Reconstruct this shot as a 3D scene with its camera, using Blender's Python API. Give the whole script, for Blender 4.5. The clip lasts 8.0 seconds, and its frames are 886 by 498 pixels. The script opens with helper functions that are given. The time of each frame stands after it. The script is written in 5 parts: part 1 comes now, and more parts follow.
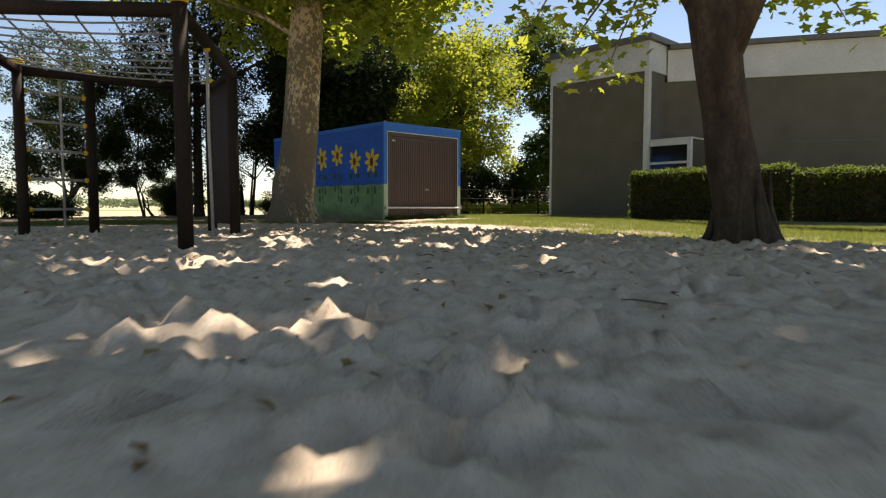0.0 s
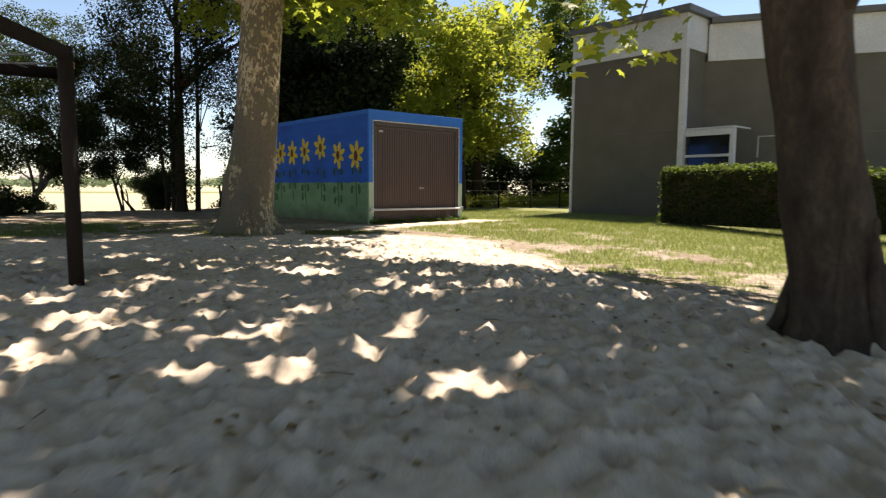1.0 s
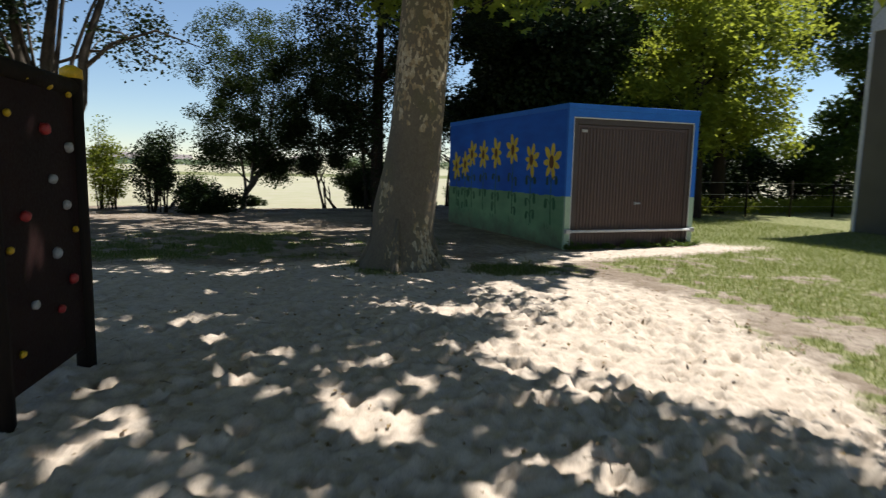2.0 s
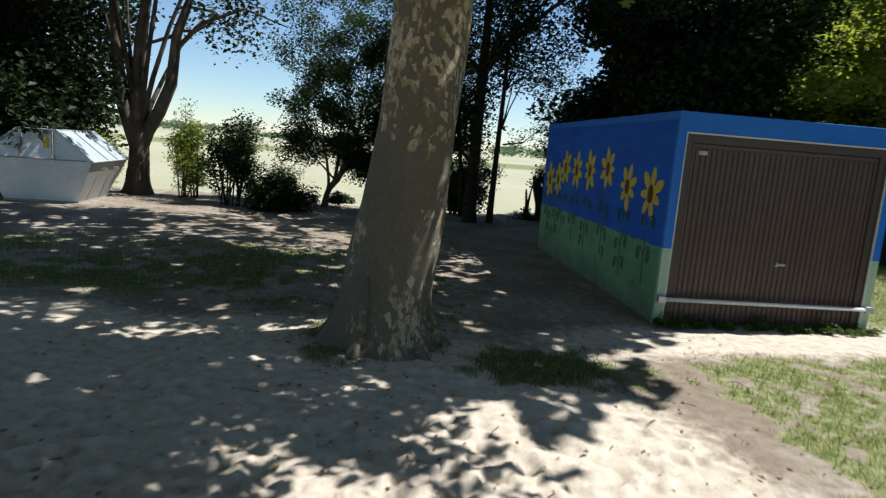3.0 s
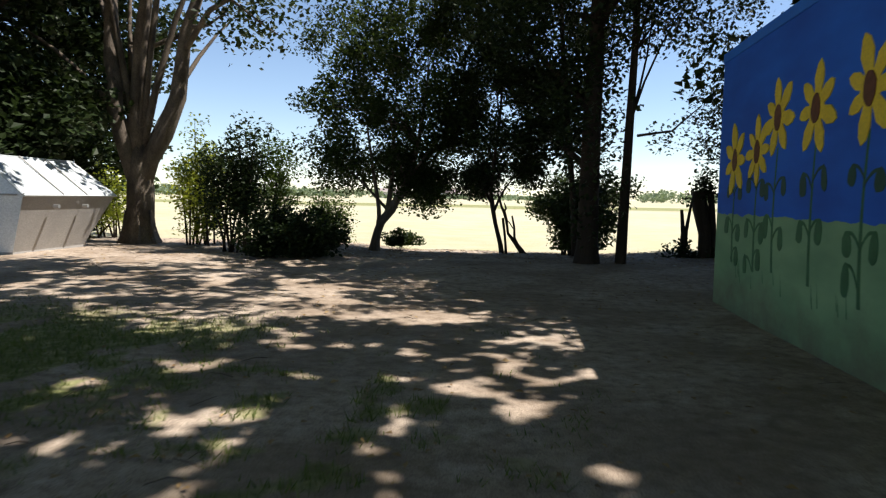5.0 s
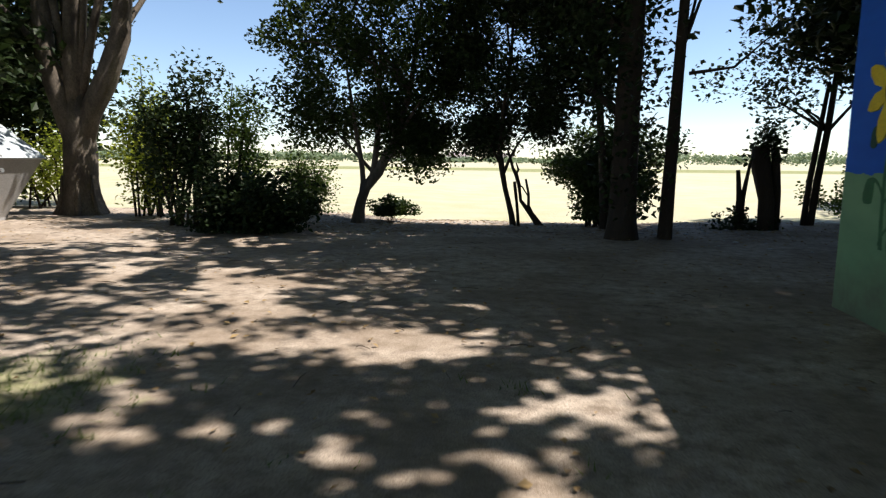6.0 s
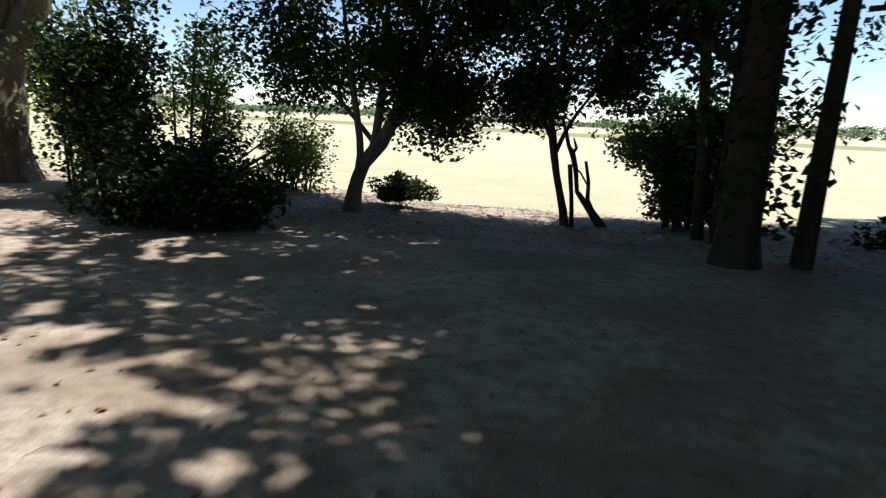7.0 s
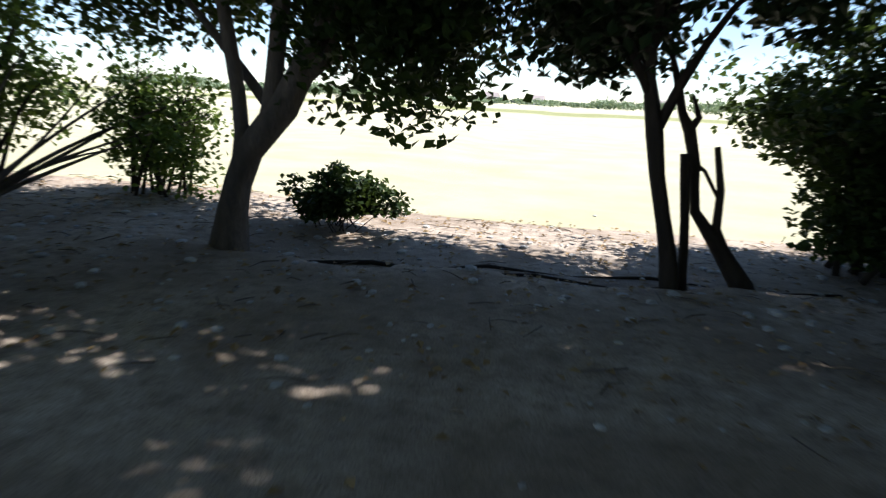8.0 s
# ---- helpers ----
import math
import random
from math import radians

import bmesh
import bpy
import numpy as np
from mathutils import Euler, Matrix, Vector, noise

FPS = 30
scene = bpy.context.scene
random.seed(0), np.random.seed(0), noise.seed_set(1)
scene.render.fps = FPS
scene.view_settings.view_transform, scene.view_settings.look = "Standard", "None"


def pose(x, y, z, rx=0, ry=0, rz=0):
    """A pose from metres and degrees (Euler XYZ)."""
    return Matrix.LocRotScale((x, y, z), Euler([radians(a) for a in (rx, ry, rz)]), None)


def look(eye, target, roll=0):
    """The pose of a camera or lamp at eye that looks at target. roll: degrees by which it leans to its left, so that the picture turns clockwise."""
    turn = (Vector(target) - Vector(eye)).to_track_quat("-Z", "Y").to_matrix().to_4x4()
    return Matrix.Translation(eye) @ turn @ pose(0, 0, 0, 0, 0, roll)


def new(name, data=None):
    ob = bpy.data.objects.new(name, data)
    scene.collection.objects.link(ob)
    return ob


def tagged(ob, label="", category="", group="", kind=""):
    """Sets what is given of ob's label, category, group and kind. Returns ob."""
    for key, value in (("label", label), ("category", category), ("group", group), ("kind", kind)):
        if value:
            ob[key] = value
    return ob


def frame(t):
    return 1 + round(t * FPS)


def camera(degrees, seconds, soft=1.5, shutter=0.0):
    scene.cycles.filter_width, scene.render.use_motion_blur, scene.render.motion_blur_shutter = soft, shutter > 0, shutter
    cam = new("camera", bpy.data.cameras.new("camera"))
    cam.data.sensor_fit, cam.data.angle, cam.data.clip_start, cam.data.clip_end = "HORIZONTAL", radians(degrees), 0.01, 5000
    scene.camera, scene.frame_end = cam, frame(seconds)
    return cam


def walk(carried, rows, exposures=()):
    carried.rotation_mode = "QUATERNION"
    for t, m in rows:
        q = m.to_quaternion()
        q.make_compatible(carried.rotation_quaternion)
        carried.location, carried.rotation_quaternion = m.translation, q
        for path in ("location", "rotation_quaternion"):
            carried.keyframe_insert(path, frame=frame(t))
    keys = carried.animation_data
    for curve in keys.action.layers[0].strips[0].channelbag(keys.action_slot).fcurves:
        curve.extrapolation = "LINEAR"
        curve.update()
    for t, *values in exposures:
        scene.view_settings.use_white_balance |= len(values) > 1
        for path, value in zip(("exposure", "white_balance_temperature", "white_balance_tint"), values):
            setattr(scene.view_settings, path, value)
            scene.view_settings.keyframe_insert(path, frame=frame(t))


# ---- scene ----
cam = camera(71.0, 8.0, 1.2, 0.25)
PATH = [
    (0, (-10.463, -13.136, 0.345), (-9.079, -11.699, 0.211), 0.0),
    (0.5, (-9.610, -12.518, 0.556), (-8.225, -11.082, 0.406), 0.6),
    (1, (-8.155, -11.930, 0.846), (-6.845, -10.431, 0.651), 0.4),
    (1.5, (-6.992, -10.754, 1.135), (-5.938, -9.073, 0.885), 0.1),
    (2, (-5.999, -9.769, 1.438), (-5.304, -7.912, 1.179), 1.2),
    (2.2, (-5.62, -9.47, 1.63), (-5.034, -7.58, 1.36), 2.2),
    (3.3, (-2.985, -6.356, 1.993), (-2.923, -4.385, 1.659), 4.5),
    (3.5, (-2.803, -5.832, 1.768), (-2.856, -3.857, 1.458), 4.3),
    (4, (-2.284, -4.060, 1.218), (-2.495, -2.078, 1.049), 4.1),
    (4.2, (-2.185, -3.437, 1.053), (-2.416, -1.454, 0.932), 4.2),
    (5.3, (-2.057, -0.438, 1.092), (-2.314, 1.534, 0.877), 0.2),
    (5.5, (-2.065, -0.037, 1.061), (-2.327, 1.93, 0.807), 0.6),
    (6, (-2.156, 1.12, 1.024), (-2.44, 3.08, 0.742), 0.5),
    (6.5, (-2.265, 2.388, 1.101), (-2.544, 4.333, 0.728), 1.4),
    (7, (-2.482, 3.93, 1.15), (-2.855, 5.852, 0.738), 2.7),
    (7.5, (-2.729, 5.765, 1.12), (-3.107, 7.676, 0.666), 2.9),
    (8, (-3.111, 7.747, 0.918), (-3.454, 9.661, 0.449), 2.9),
]
EXPOSURES = [(0, 1.1, 7800, 15), (0.5, 1.14, 7750, 14), (1, 1.3, 7400, 15), (1.5, 1.16, 6900, 13), (2, 0.66, 6300, 10), (3.5, 0.72, 5950, 5), (4, 1.2, 6400, 9), (5.5, 1.12, 6650, 13), (6.5, 1.2, 6300, 12), (7, 1.1, 6250, 12), (7.5, 1.45, 6150, 12), (8, 1.42, 6050, 13)]
walk(cam, [(t, look(eye, target, roll)) for t, eye, target, roll in PATH], EXPOSURES)

# ---- light ----
SUN_AZ, SUN_EL = radians(12.0), radians(58.5)
world = bpy.data.worlds.new("world")
scene.world = world
world.use_nodes = True
wn = world.node_tree
sky = wn.nodes.new("ShaderNodeTexSky")
sky.sky_type = "NISHITA"
sky.sun_disc = False
sky.sun_elevation, sky.sun_rotation = SUN_EL, radians(90) - SUN_AZ
wn.links.new(sky.outputs["Color"], wn.nodes["Background"].inputs["Color"])
wn.nodes["Background"].inputs["Strength"].default_value = 0.078
sky.air_density, sky.dust_density, sky.ozone_density = 0.9, 0.0, 2.0
sun_data = bpy.data.lights.new("sun", "SUN")
sun_data.energy, sun_data.angle, sun_data.color = 5.0, radians(0.53), (1.0, 0.955, 0.89)
to_sun = Vector((math.cos(SUN_EL) * math.cos(SUN_AZ), math.cos(SUN_EL) * math.sin(SUN_AZ), math.sin(SUN_EL)))
sun = new("sun", sun_data)
sun.matrix_basis = look(to_sun * 40, (0, 0, 0))


# ---- materials ----
def mat(name):
    m = bpy.data.materials.new(name)
    m.use_nodes = True
    nt = m.node_tree
    return m, nt, nt.nodes["Principled BSDF"]


def node(nt, kind, **inputs):
    n = nt.nodes.new(kind)
    for k, v in inputs.items():
        n.inputs[k.replace("_", " ")].default_value = v
    return n


def link(nt, a, b):
    nt.links.new(a, b)


def coords(nt, scale=(1, 1, 1)):
    c = nt.nodes.new("ShaderNodeTexCoord")
    mp = nt.nodes.new("ShaderNodeMapping")
    mp.inputs["Scale"].default_value = scale
    link(nt, c.outputs["Object"], mp.inputs["Vector"])
    return mp.outputs["Vector"]


def tex(nt, vec, scale, detail=4.0, rough=0.55):
    n = node(nt, "ShaderNodeTexNoise", Scale=scale, Detail=detail, Roughness=rough)
    link(nt, vec, n.inputs["Vector"])
    return n.outputs["Fac"]


def ramp(nt, fac, *stops):
    r = nt.nodes.new("ShaderNodeValToRGB")
    e = r.color_ramp.elements
    while len(e) < len(stops):
        e.new(0.5)
    for el, (p, c) in zip(e, stops):
        el.position = p
        el.color = (*c, 1) if len(c) == 3 else c
    link(nt, fac, r.inputs["Fac"])
    return r.outputs["Color"]


def grey(v):
    return (v, v, v)


def mix(nt, fac, a, b):
    n = nt.nodes.new("ShaderNodeMix")
    n.data_type = "RGBA"
    for sock, v in ((n.inputs[0], fac), (n.inputs[6], a), (n.inputs[7], b)):
        if isinstance(v, (int, float)):
            sock.default_value = v
        elif isinstance(v, tuple):
            sock.default_value = (*v, 1)
        else:
            link(nt, v, sock)
    return n.outputs[2]


def bump(nt, bsdf, height, strength, dist=0.01):
    b = node(nt, "ShaderNodeBump", Strength=strength, Distance=dist)
    link(nt, height, b.inputs["Height"])
    link(nt, b.outputs["Normal"], bsdf.inputs["Normal"])


def surface(name, c1, c2, scale=6.0, rough=0.7, fine=60.0, relief=0.3, metallic=0.0, stretch=(1, 1, 1), dist=0.006, vary=0.0):
    """A painted or natural surface: two colours at two scales, with relief."""
    m, nt, b = mat(name)
    v = coords(nt, stretch)
    big = tex(nt, v, scale)
    small = tex(nt, v, fine, 5.0, 0.65)
    base = mix(nt, ramp(nt, big, (0.32, grey(0)), (0.68, grey(1))), c1, c2)
    dark = tuple(0.62 * x for x in c1)
    col = mix(nt, ramp(nt, small, (0.38, grey(0.55)), (0.62, grey(0))), base, dark)
    if vary:
        oi = nt.nodes.new("ShaderNodeObjectInfo")
        hsv = node(nt, "ShaderNodeHueSaturation")
        mr = node(nt, "ShaderNodeMapRange")
        mr.inputs["To Min"].default_value, mr.inputs["To Max"].default_value = 1 - vary, 1 + vary
        link(nt, oi.outputs["Random"], mr.inputs["Value"])
        link(nt, mr.outputs["Result"], hsv.inputs["Value"])
        link(nt, col, hsv.inputs["Color"])
        col = hsv.outputs["Color"]
    link(nt, col, b.inputs["Base Color"])
    link(nt, ramp(nt, small, (0.3, grey(max(rough - 0.12, 0.05))), (0.7, grey(min(rough + 0.12, 1)))), b.inputs["Roughness"])
    b.inputs["Metallic"].default_value = metallic
    bump(nt, b, small, relief, dist)
    return m


def leaf_material(name, c1, c2, glow, translucency=0.4, rough=0.5):
    m, nt, b = mat(name)
    g = nt.nodes.new("ShaderNodeNewGeometry")
    col = mix(nt, g.outputs["Random Per Island"], c1, c2)
    link(nt, col, b.inputs["Base Color"])
    b.inputs["Roughness"].default_value = rough
    b.inputs["Specular IOR Level"].default_value = 0.12
    t = nt.nodes.new("ShaderNodeBsdfTranslucent")
    link(nt, mix(nt, 0.65, col, glow), t.inputs["Color"])
    ms = nt.nodes.new("ShaderNodeMixShader")
    ms.inputs[0].default_value = translucency
    link(nt, b.outputs[0], ms.inputs[1])
    link(nt, t.outputs[0], ms.inputs[2])
    link(nt, ms.outputs[0], nt.nodes["Material Output"].inputs["Surface"])
    return m


def bark_plane_material():
    """Plane bark: olive-brown plates with paler cream and ochre flakes."""
    m, nt, b = mat("plane_bark")
    v = coords(nt, (1, 1, 0.62))
    warp = node(nt, "ShaderNodeTexNoise", Scale=7.0, Detail=4.0)
    link(nt, v, warp.inputs["Vector"])
    add = nt.nodes.new("ShaderNodeVectorMath")
    add.operation = "MULTIPLY_ADD"
    link(nt, warp.outputs["Color"], add.inputs[0])
    add.inputs[1].default_value = (0.12, 0.12, 0.12)
    link(nt, v, add.inputs[2])
    vor = node(nt, "ShaderNodeTexVoronoi", Scale=24.0)
    link(nt, add.outputs[0], vor.inputs["Vector"])
    sep = nt.nodes.new("ShaderNodeSeparateColor")
    link(nt, vor.outputs["Color"], sep.inputs[0])
    big = tex(nt, v, 1.3, 3.0)
    sm = nt.nodes.new("ShaderNodeMath")
    sm.operation = "MULTIPLY_ADD"
    link(nt, big, sm.inputs[0])
    sm.inputs[1].default_value = 3.4
    link(nt, sep.outputs[0], sm.inputs[2])
    sz = nt.nodes.new("ShaderNodeSeparateXYZ")
    link(nt, v, sz.inputs[0])
    up = nt.nodes.new("ShaderNodeMath")
    up.operation = "MULTIPLY_ADD"
    link(nt, sz.outputs["Z"], up.inputs[0])
    up.inputs[1].default_value = 0.16
    link(nt, sm.outputs[0], up.inputs[2])
    half = nt.nodes.new("ShaderNodeMath")
    half.operation = "MULTIPLY"
    half.inputs[1].default_value = 0.33
    link(nt, up.outputs[0], half.inputs[0])
    plates = ramp(nt, half.outputs[0], (0.0, (0.10, 0.083, 0.058)), (0.5, (0.125, 0.104, 0.074)), (0.865, (0.155, 0.13, 0.09)), (0.875, (0.27, 0.20, 0.11)), (0.91, (0.40, 0.31, 0.18)), (0.96, (0.50, 0.43, 0.30)))
    fine = tex(nt, v, 55.0, 6.0, 0.7)
    col = mix(nt, ramp(nt, fine, (0.4, grey(0.45)), (0.62, grey(0))), plates, (0.075, 0.06, 0.04))
    moss = tex(nt, v, 2.3, 3.0)
    col = mix(nt, ramp(nt, moss, (0.52, grey(0)), (0.75, grey(0.5))), col, (0.10, 0.11, 0.04))
    link(nt, col, b.inputs["Base Color"])
    b.inputs["Roughness"].default_value = 0.85
    hh = mix(nt, 0.5, sm.outputs[0], fine)
    bump(nt, b, hh, 0.55, 0.012)
    return m


def ground_material():
    """Sand, worn soil, lawn and field, by the zone weights of the sheet."""
    m, nt, b = mat("ground_surface")
    v = coords(nt)
    zone = nt.nodes.new("ShaderNodeAttribute")
    zone.attribute_name = "zone"
    sep = nt.nodes.new("ShaderNodeSeparateColor")
    link(nt, zone.outputs["Color"], sep.inputs[0])
    n1, n2, n3 = tex(nt, v, 0.9, 5.0), tex(nt, v, 9.0, 6.0, 0.65), tex(nt, v, 120.0, 4.0, 0.7)
    nf = tex(nt, coords(nt, (0.03, 0.03, 0.03)), 1.5, 4.0)
    sand = ramp(nt, n2, (0.3, (0.40, 0.325, 0.255)), (0.5, (0.55, 0.462, 0.37)), (0.75, (0.67, 0.575, 0.475)))
    sand = mix(nt, ramp(nt, n3, (0.3, grey(0.45)), (0.5, grey(0))), sand, (0.22, 0.165, 0.11))
    soil = ramp(nt, n2, (0.28, (0.19, 0.15, 0.115)), (0.5, (0.385, 0.32, 0.255)), (0.75, (0.56, 0.475, 0.385)))
    soil = mix(nt, ramp(nt, n3, (0.36, grey(0.65)), (0.56, grey(0))), soil, (0.10, 0.075, 0.05))
    soil = mix(nt, ramp(nt, n1, (0.42, grey(0.6)), (0.58, grey(0))), soil, (0.17, 0.125, 0.085))
    lawn = ramp(nt, n2, (0.3, (0.09, 0.11, 0.037)), (0.48, (0.172, 0.185, 0.07)), (0.66, (0.31, 0.285, 0.165)))
    field = ramp(nt, nf, (0.3, (0.30, 0.295, 0.165)), (0.6, (0.37, 0.355, 0.23)))
    field = mix(nt, ramp(nt, n1, (0.35, grey(0)), (0.65, grey(0.5))), field, (0.42, 0.365, 0.29))

    def edge(ch, soft=0.12):
        a = nt.nodes.new("ShaderNodeMath")
        a.operation = "MULTIPLY_ADD"
        link(nt, n2, a.inputs[0])
        a.inputs[1].default_value = 0.55
        link(nt, sep.outputs[ch], a.inputs[2])
        return ramp(nt, a.outputs[0], (0.77 - soft, grey(0)), (0.77 + soft, grey(1)))

    col = mix(nt, edge(0, 0.2), soil, sand)
    col = mix(nt, edge(1), col, lawn)
    col = mix(nt, edge(2), col, field)
    link(nt, col, b.inputs["Base Color"])
    b.inputs["Roughness"].default_value = 0.95
    b.inputs["Specular IOR Level"].default_value = 0.15
    bump(nt, b, mix(nt, 1.0, grey(0), mix(nt, sep.outputs[0], mix(nt, 0.9, n2, n3), mix(nt, 0.4, n2, n3))), 0.6, 0.02)
    return m


def mural_material():
    """Rendered side wall: blue sky over a green meadow, wavy brushed border, splashed and worn foot."""
    m, nt, b = mat("mural_wall")
    v = coords(nt)
    sx = nt.nodes.new("ShaderNodeSeparateXYZ")
    link(nt, v, sx.inputs[0])
    n = tex(nt, v, 5.0, 5.0)
    w = nt.nodes.new("ShaderNodeMath")
    w.operation = "MULTIPLY_ADD"
    link(nt, n, w.inputs[0])
    w.inputs[1].default_value = 0.10
    link(nt, sx.outputs["Z"], w.inputs[2])
    fac = nt.nodes.new("ShaderNodeMath")
    fac.operation = "GREATER_THAN"
    link(nt, w.outputs[0], fac.inputs[0])
    fac.inputs[1].default_value = 1.015
    soft = tex(nt, coords(nt, (1, 0.35, 1)), 3.0, 5.0)
    blue = mix(nt, ramp(nt, soft, (0.3, grey(0)), (0.7, grey(1))), (0.004, 0.075, 0.40), (0.006, 0.12, 0.56))
    green = mix(nt, ramp(nt, soft, (0.3, grey(0)), (0.7, grey(1))), (0.12, 0.25, 0.13), (0.20, 0.36, 0.19))
    col = mix(nt, fac.outputs[0], green, blue)
    grit = tex(nt, v, 2.2, 6.0, 0.7)
    d = nt.nodes.new("ShaderNodeMath")
    d.operation = "MULTIPLY_ADD"
    link(nt, grit, d.inputs[0])
    d.inputs[1].default_value = 0.9
    neg = nt.nodes.new("ShaderNodeMath")
    neg.operation = "MULTIPLY"
    neg.inputs[1].default_value = -0.85
    link(nt, sx.outputs["Z"], neg.inputs[0])
    link(nt, neg.outputs[0], d.inputs[2])
    col = mix(nt, ramp(nt, d.outputs[0], (0.1, grey(0)), (0.5, grey(0.75))), col, (0.10, 0.085, 0.06))
    fine = tex(nt, v, 90.0, 4.0)
    link(nt, col, b.inputs["Base Color"])
    b.inputs["Roughness"].default_value = 0.75
    bump(nt, b, mix(nt, 0.4, fine, soft), 0.35, 0.006)
    return m


GROUND = ground_material()
PLANE_BARK = bark_plane_material()
# Both bark colours are lowered to hold the shade of backlit trunks.
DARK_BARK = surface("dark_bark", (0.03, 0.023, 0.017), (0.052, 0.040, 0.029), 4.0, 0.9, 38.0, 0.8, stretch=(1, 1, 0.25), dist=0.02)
BACKLIT_PLANE_BARK = surface("backlit_plane_bark", (0.036, 0.026, 0.018), (0.105, 0.078, 0.054), 5.0, 0.9, 26.0, 0.9, stretch=(1, 1, 0.5), dist=0.025)
BLOTCHED_BARK = surface("blotched_bark", (0.05, 0.04, 0.032), (0.17, 0.14, 0.108), 3.5, 0.85, 40.0, 0.6, stretch=(1, 1, 0.6), dist=0.015)
GREY_BARK = surface("grey_bark", (0.07, 0.054, 0.04), (0.15, 0.118, 0.09), 9.0, 0.88, 50.0, 0.9, stretch=(1, 1, 0.3), dist=0.02)
PLANE_LEAF = leaf_material("plane_leaf", (0.09, 0.14, 0.022), (0.17, 0.22, 0.036), (0.56, 0.62, 0.07), 0.55)
MAPLE_LEAF = leaf_material("maple_leaf", (0.09, 0.13, 0.018), (0.18, 0.22, 0.032), (0.50, 0.54, 0.06), 0.55)
# Backlit shade is put into these two near-black leaf colours.
BACKLIT_LEAF = leaf_material("backlit_leaf", (0.012, 0.022, 0.008), (0.024, 0.038, 0.012), (0.05, 0.085, 0.018), 0.12)
SHADE_LEAF = leaf_material("backlit_tree_leaf", (0.014, 0.027, 0.008), (0.030, 0.047, 0.013), (0.12, 0.18, 0.03), 0.25)
MID_LEAF = leaf_material("shrub_leaf", (0.03, 0.055, 0.014), (0.07, 0.11, 0.028), (0.24, 0.34, 0.05), 0.35)
# Distance haze is put into this pale grey-green leaf colour.
HAZED_LEAF = leaf_material("hazed_far_leaf", (0.13, 0.17, 0.10), (0.20, 0.25, 0.16), (0.2, 0.28, 0.1), 0.25)
HEDGE_LEAF = leaf_material("hedge_leaf", (0.014, 0.028, 0.007), (0.034, 0.055, 0.012), (0.26, 0.36, 0.05), 0.35)
# Darker copy of the lawn blade: the tufts' shade is in its colour.
SHADED_GRASS = leaf_material("shaded_tuft_blade", (0.05, 0.085, 0.02), (0.14, 0.16, 0.055), (0.20, 0.28, 0.05), 0.35)
GRASS = leaf_material("grass_blade", (0.10, 0.145, 0.034), (0.29, 0.28, 0.115), (0.28, 0.34, 0.06), 0.4)
MURAL = mural_material()
BLUE = surface("blue_paint", (0.012, 0.14, 0.58), (0.02, 0.18, 0.66), 3.0, 0.6, 70.0, 0.25)
PALE_GREEN = surface("pale_green_paint", (0.34, 0.47, 0.32), (0.42, 0.55, 0.40), 4.0, 0.65, 70.0, 0.25)
YELLOW = surface("yellow_paint", (0.66, 0.47, 0.02), (0.78, 0.60, 0.04), 9.0, 0.6, 80.0, 0.2)
BROWN_DISC = surface("brown_paint", (0.09, 0.030, 0.012), (0.17, 0.06, 0.02), 22.0, 0.7, 90.0, 0.3)
STEM_GREEN = surface("stem_green_paint", (0.015, 0.10, 0.035), (0.03, 0.15, 0.06), 9.0, 0.65, 80.0, 0.2)
DEEP_GREEN = surface("deep_green_paint", (0.006, 0.05, 0.03), (0.012, 0.075, 0.04), 9.0, 0.65, 80.0, 0.2)
DOOR_BROWN = surface("brown_door_paint", (0.085, 0.052, 0.043), (0.105, 0.066, 0.054), 3.0, 0.45, 60.0, 0.15, stretch=(1, 1, 0.3))
FRAME_BROWN = surface("brown_frame_paint", (0.06, 0.042, 0.035), (0.08, 0.055, 0.045), 4.0, 0.5, 60.0, 0.15)
WHITE_METAL = surface("white_metal", (0.60, 0.60, 0.58), (0.72, 0.72, 0.70), 6.0, 0.45, 60.0, 0.15)
STEEL = surface("galvanised_steel", (0.42, 0.43, 0.44), (0.55, 0.56, 0.57), 10.0, 0.4, 70.0, 0.15, metallic=0.8)
CONCRETE = surface("concrete", (0.34, 0.33, 0.31), (0.45, 0.44, 0.41), 2.0, 0.85, 40.0, 0.4)
WALL_GREY = surface("grey_render", (0.105, 0.096, 0.074), (0.14, 0.128, 0.10), 1.2, 0.9, 50.0, 0.3)
WHITE_FASCIA = surface("white_fascia", (0.52, 0.53, 0.54), (0.66, 0.67, 0.67), 0.9, 0.7, 30.0, 0.25)
ROOF_EDGE = surface("dark_roof_edge", (0.10, 0.10, 0.10), (0.15, 0.15, 0.15), 2.0, 0.6, 40.0, 0.2)
DARK_WOOD = surface("dark_stained_wood", (0.017, 0.012, 0.009), (0.030, 0.021, 0.015), 3.0, 0.75, 45.0, 0.5, stretch=(1, 1, 0.15))
PANEL_RED = surface("dark_red_panel", (0.016, 0.007, 0.006), (0.025, 0.010, 0.009), 3.0, 0.6, 50.0, 0.3)
ROPE = surface("rope", (0.30, 0.29, 0.26), (0.42, 0.40, 0.36), 30.0, 0.9, 160.0, 0.6)
RED_ROPE = surface("red_rope", (0.30, 0.05, 0.04), (0.40, 0.08, 0.06), 30.0, 0.9, 160.0, 0.6)
HOLD_YELLOW = surface("yellow_plastic", (0.70, 0.42, 0.01), (0.80, 0.50, 0.02), 30.0, 0.45, 90.0, 0.2)
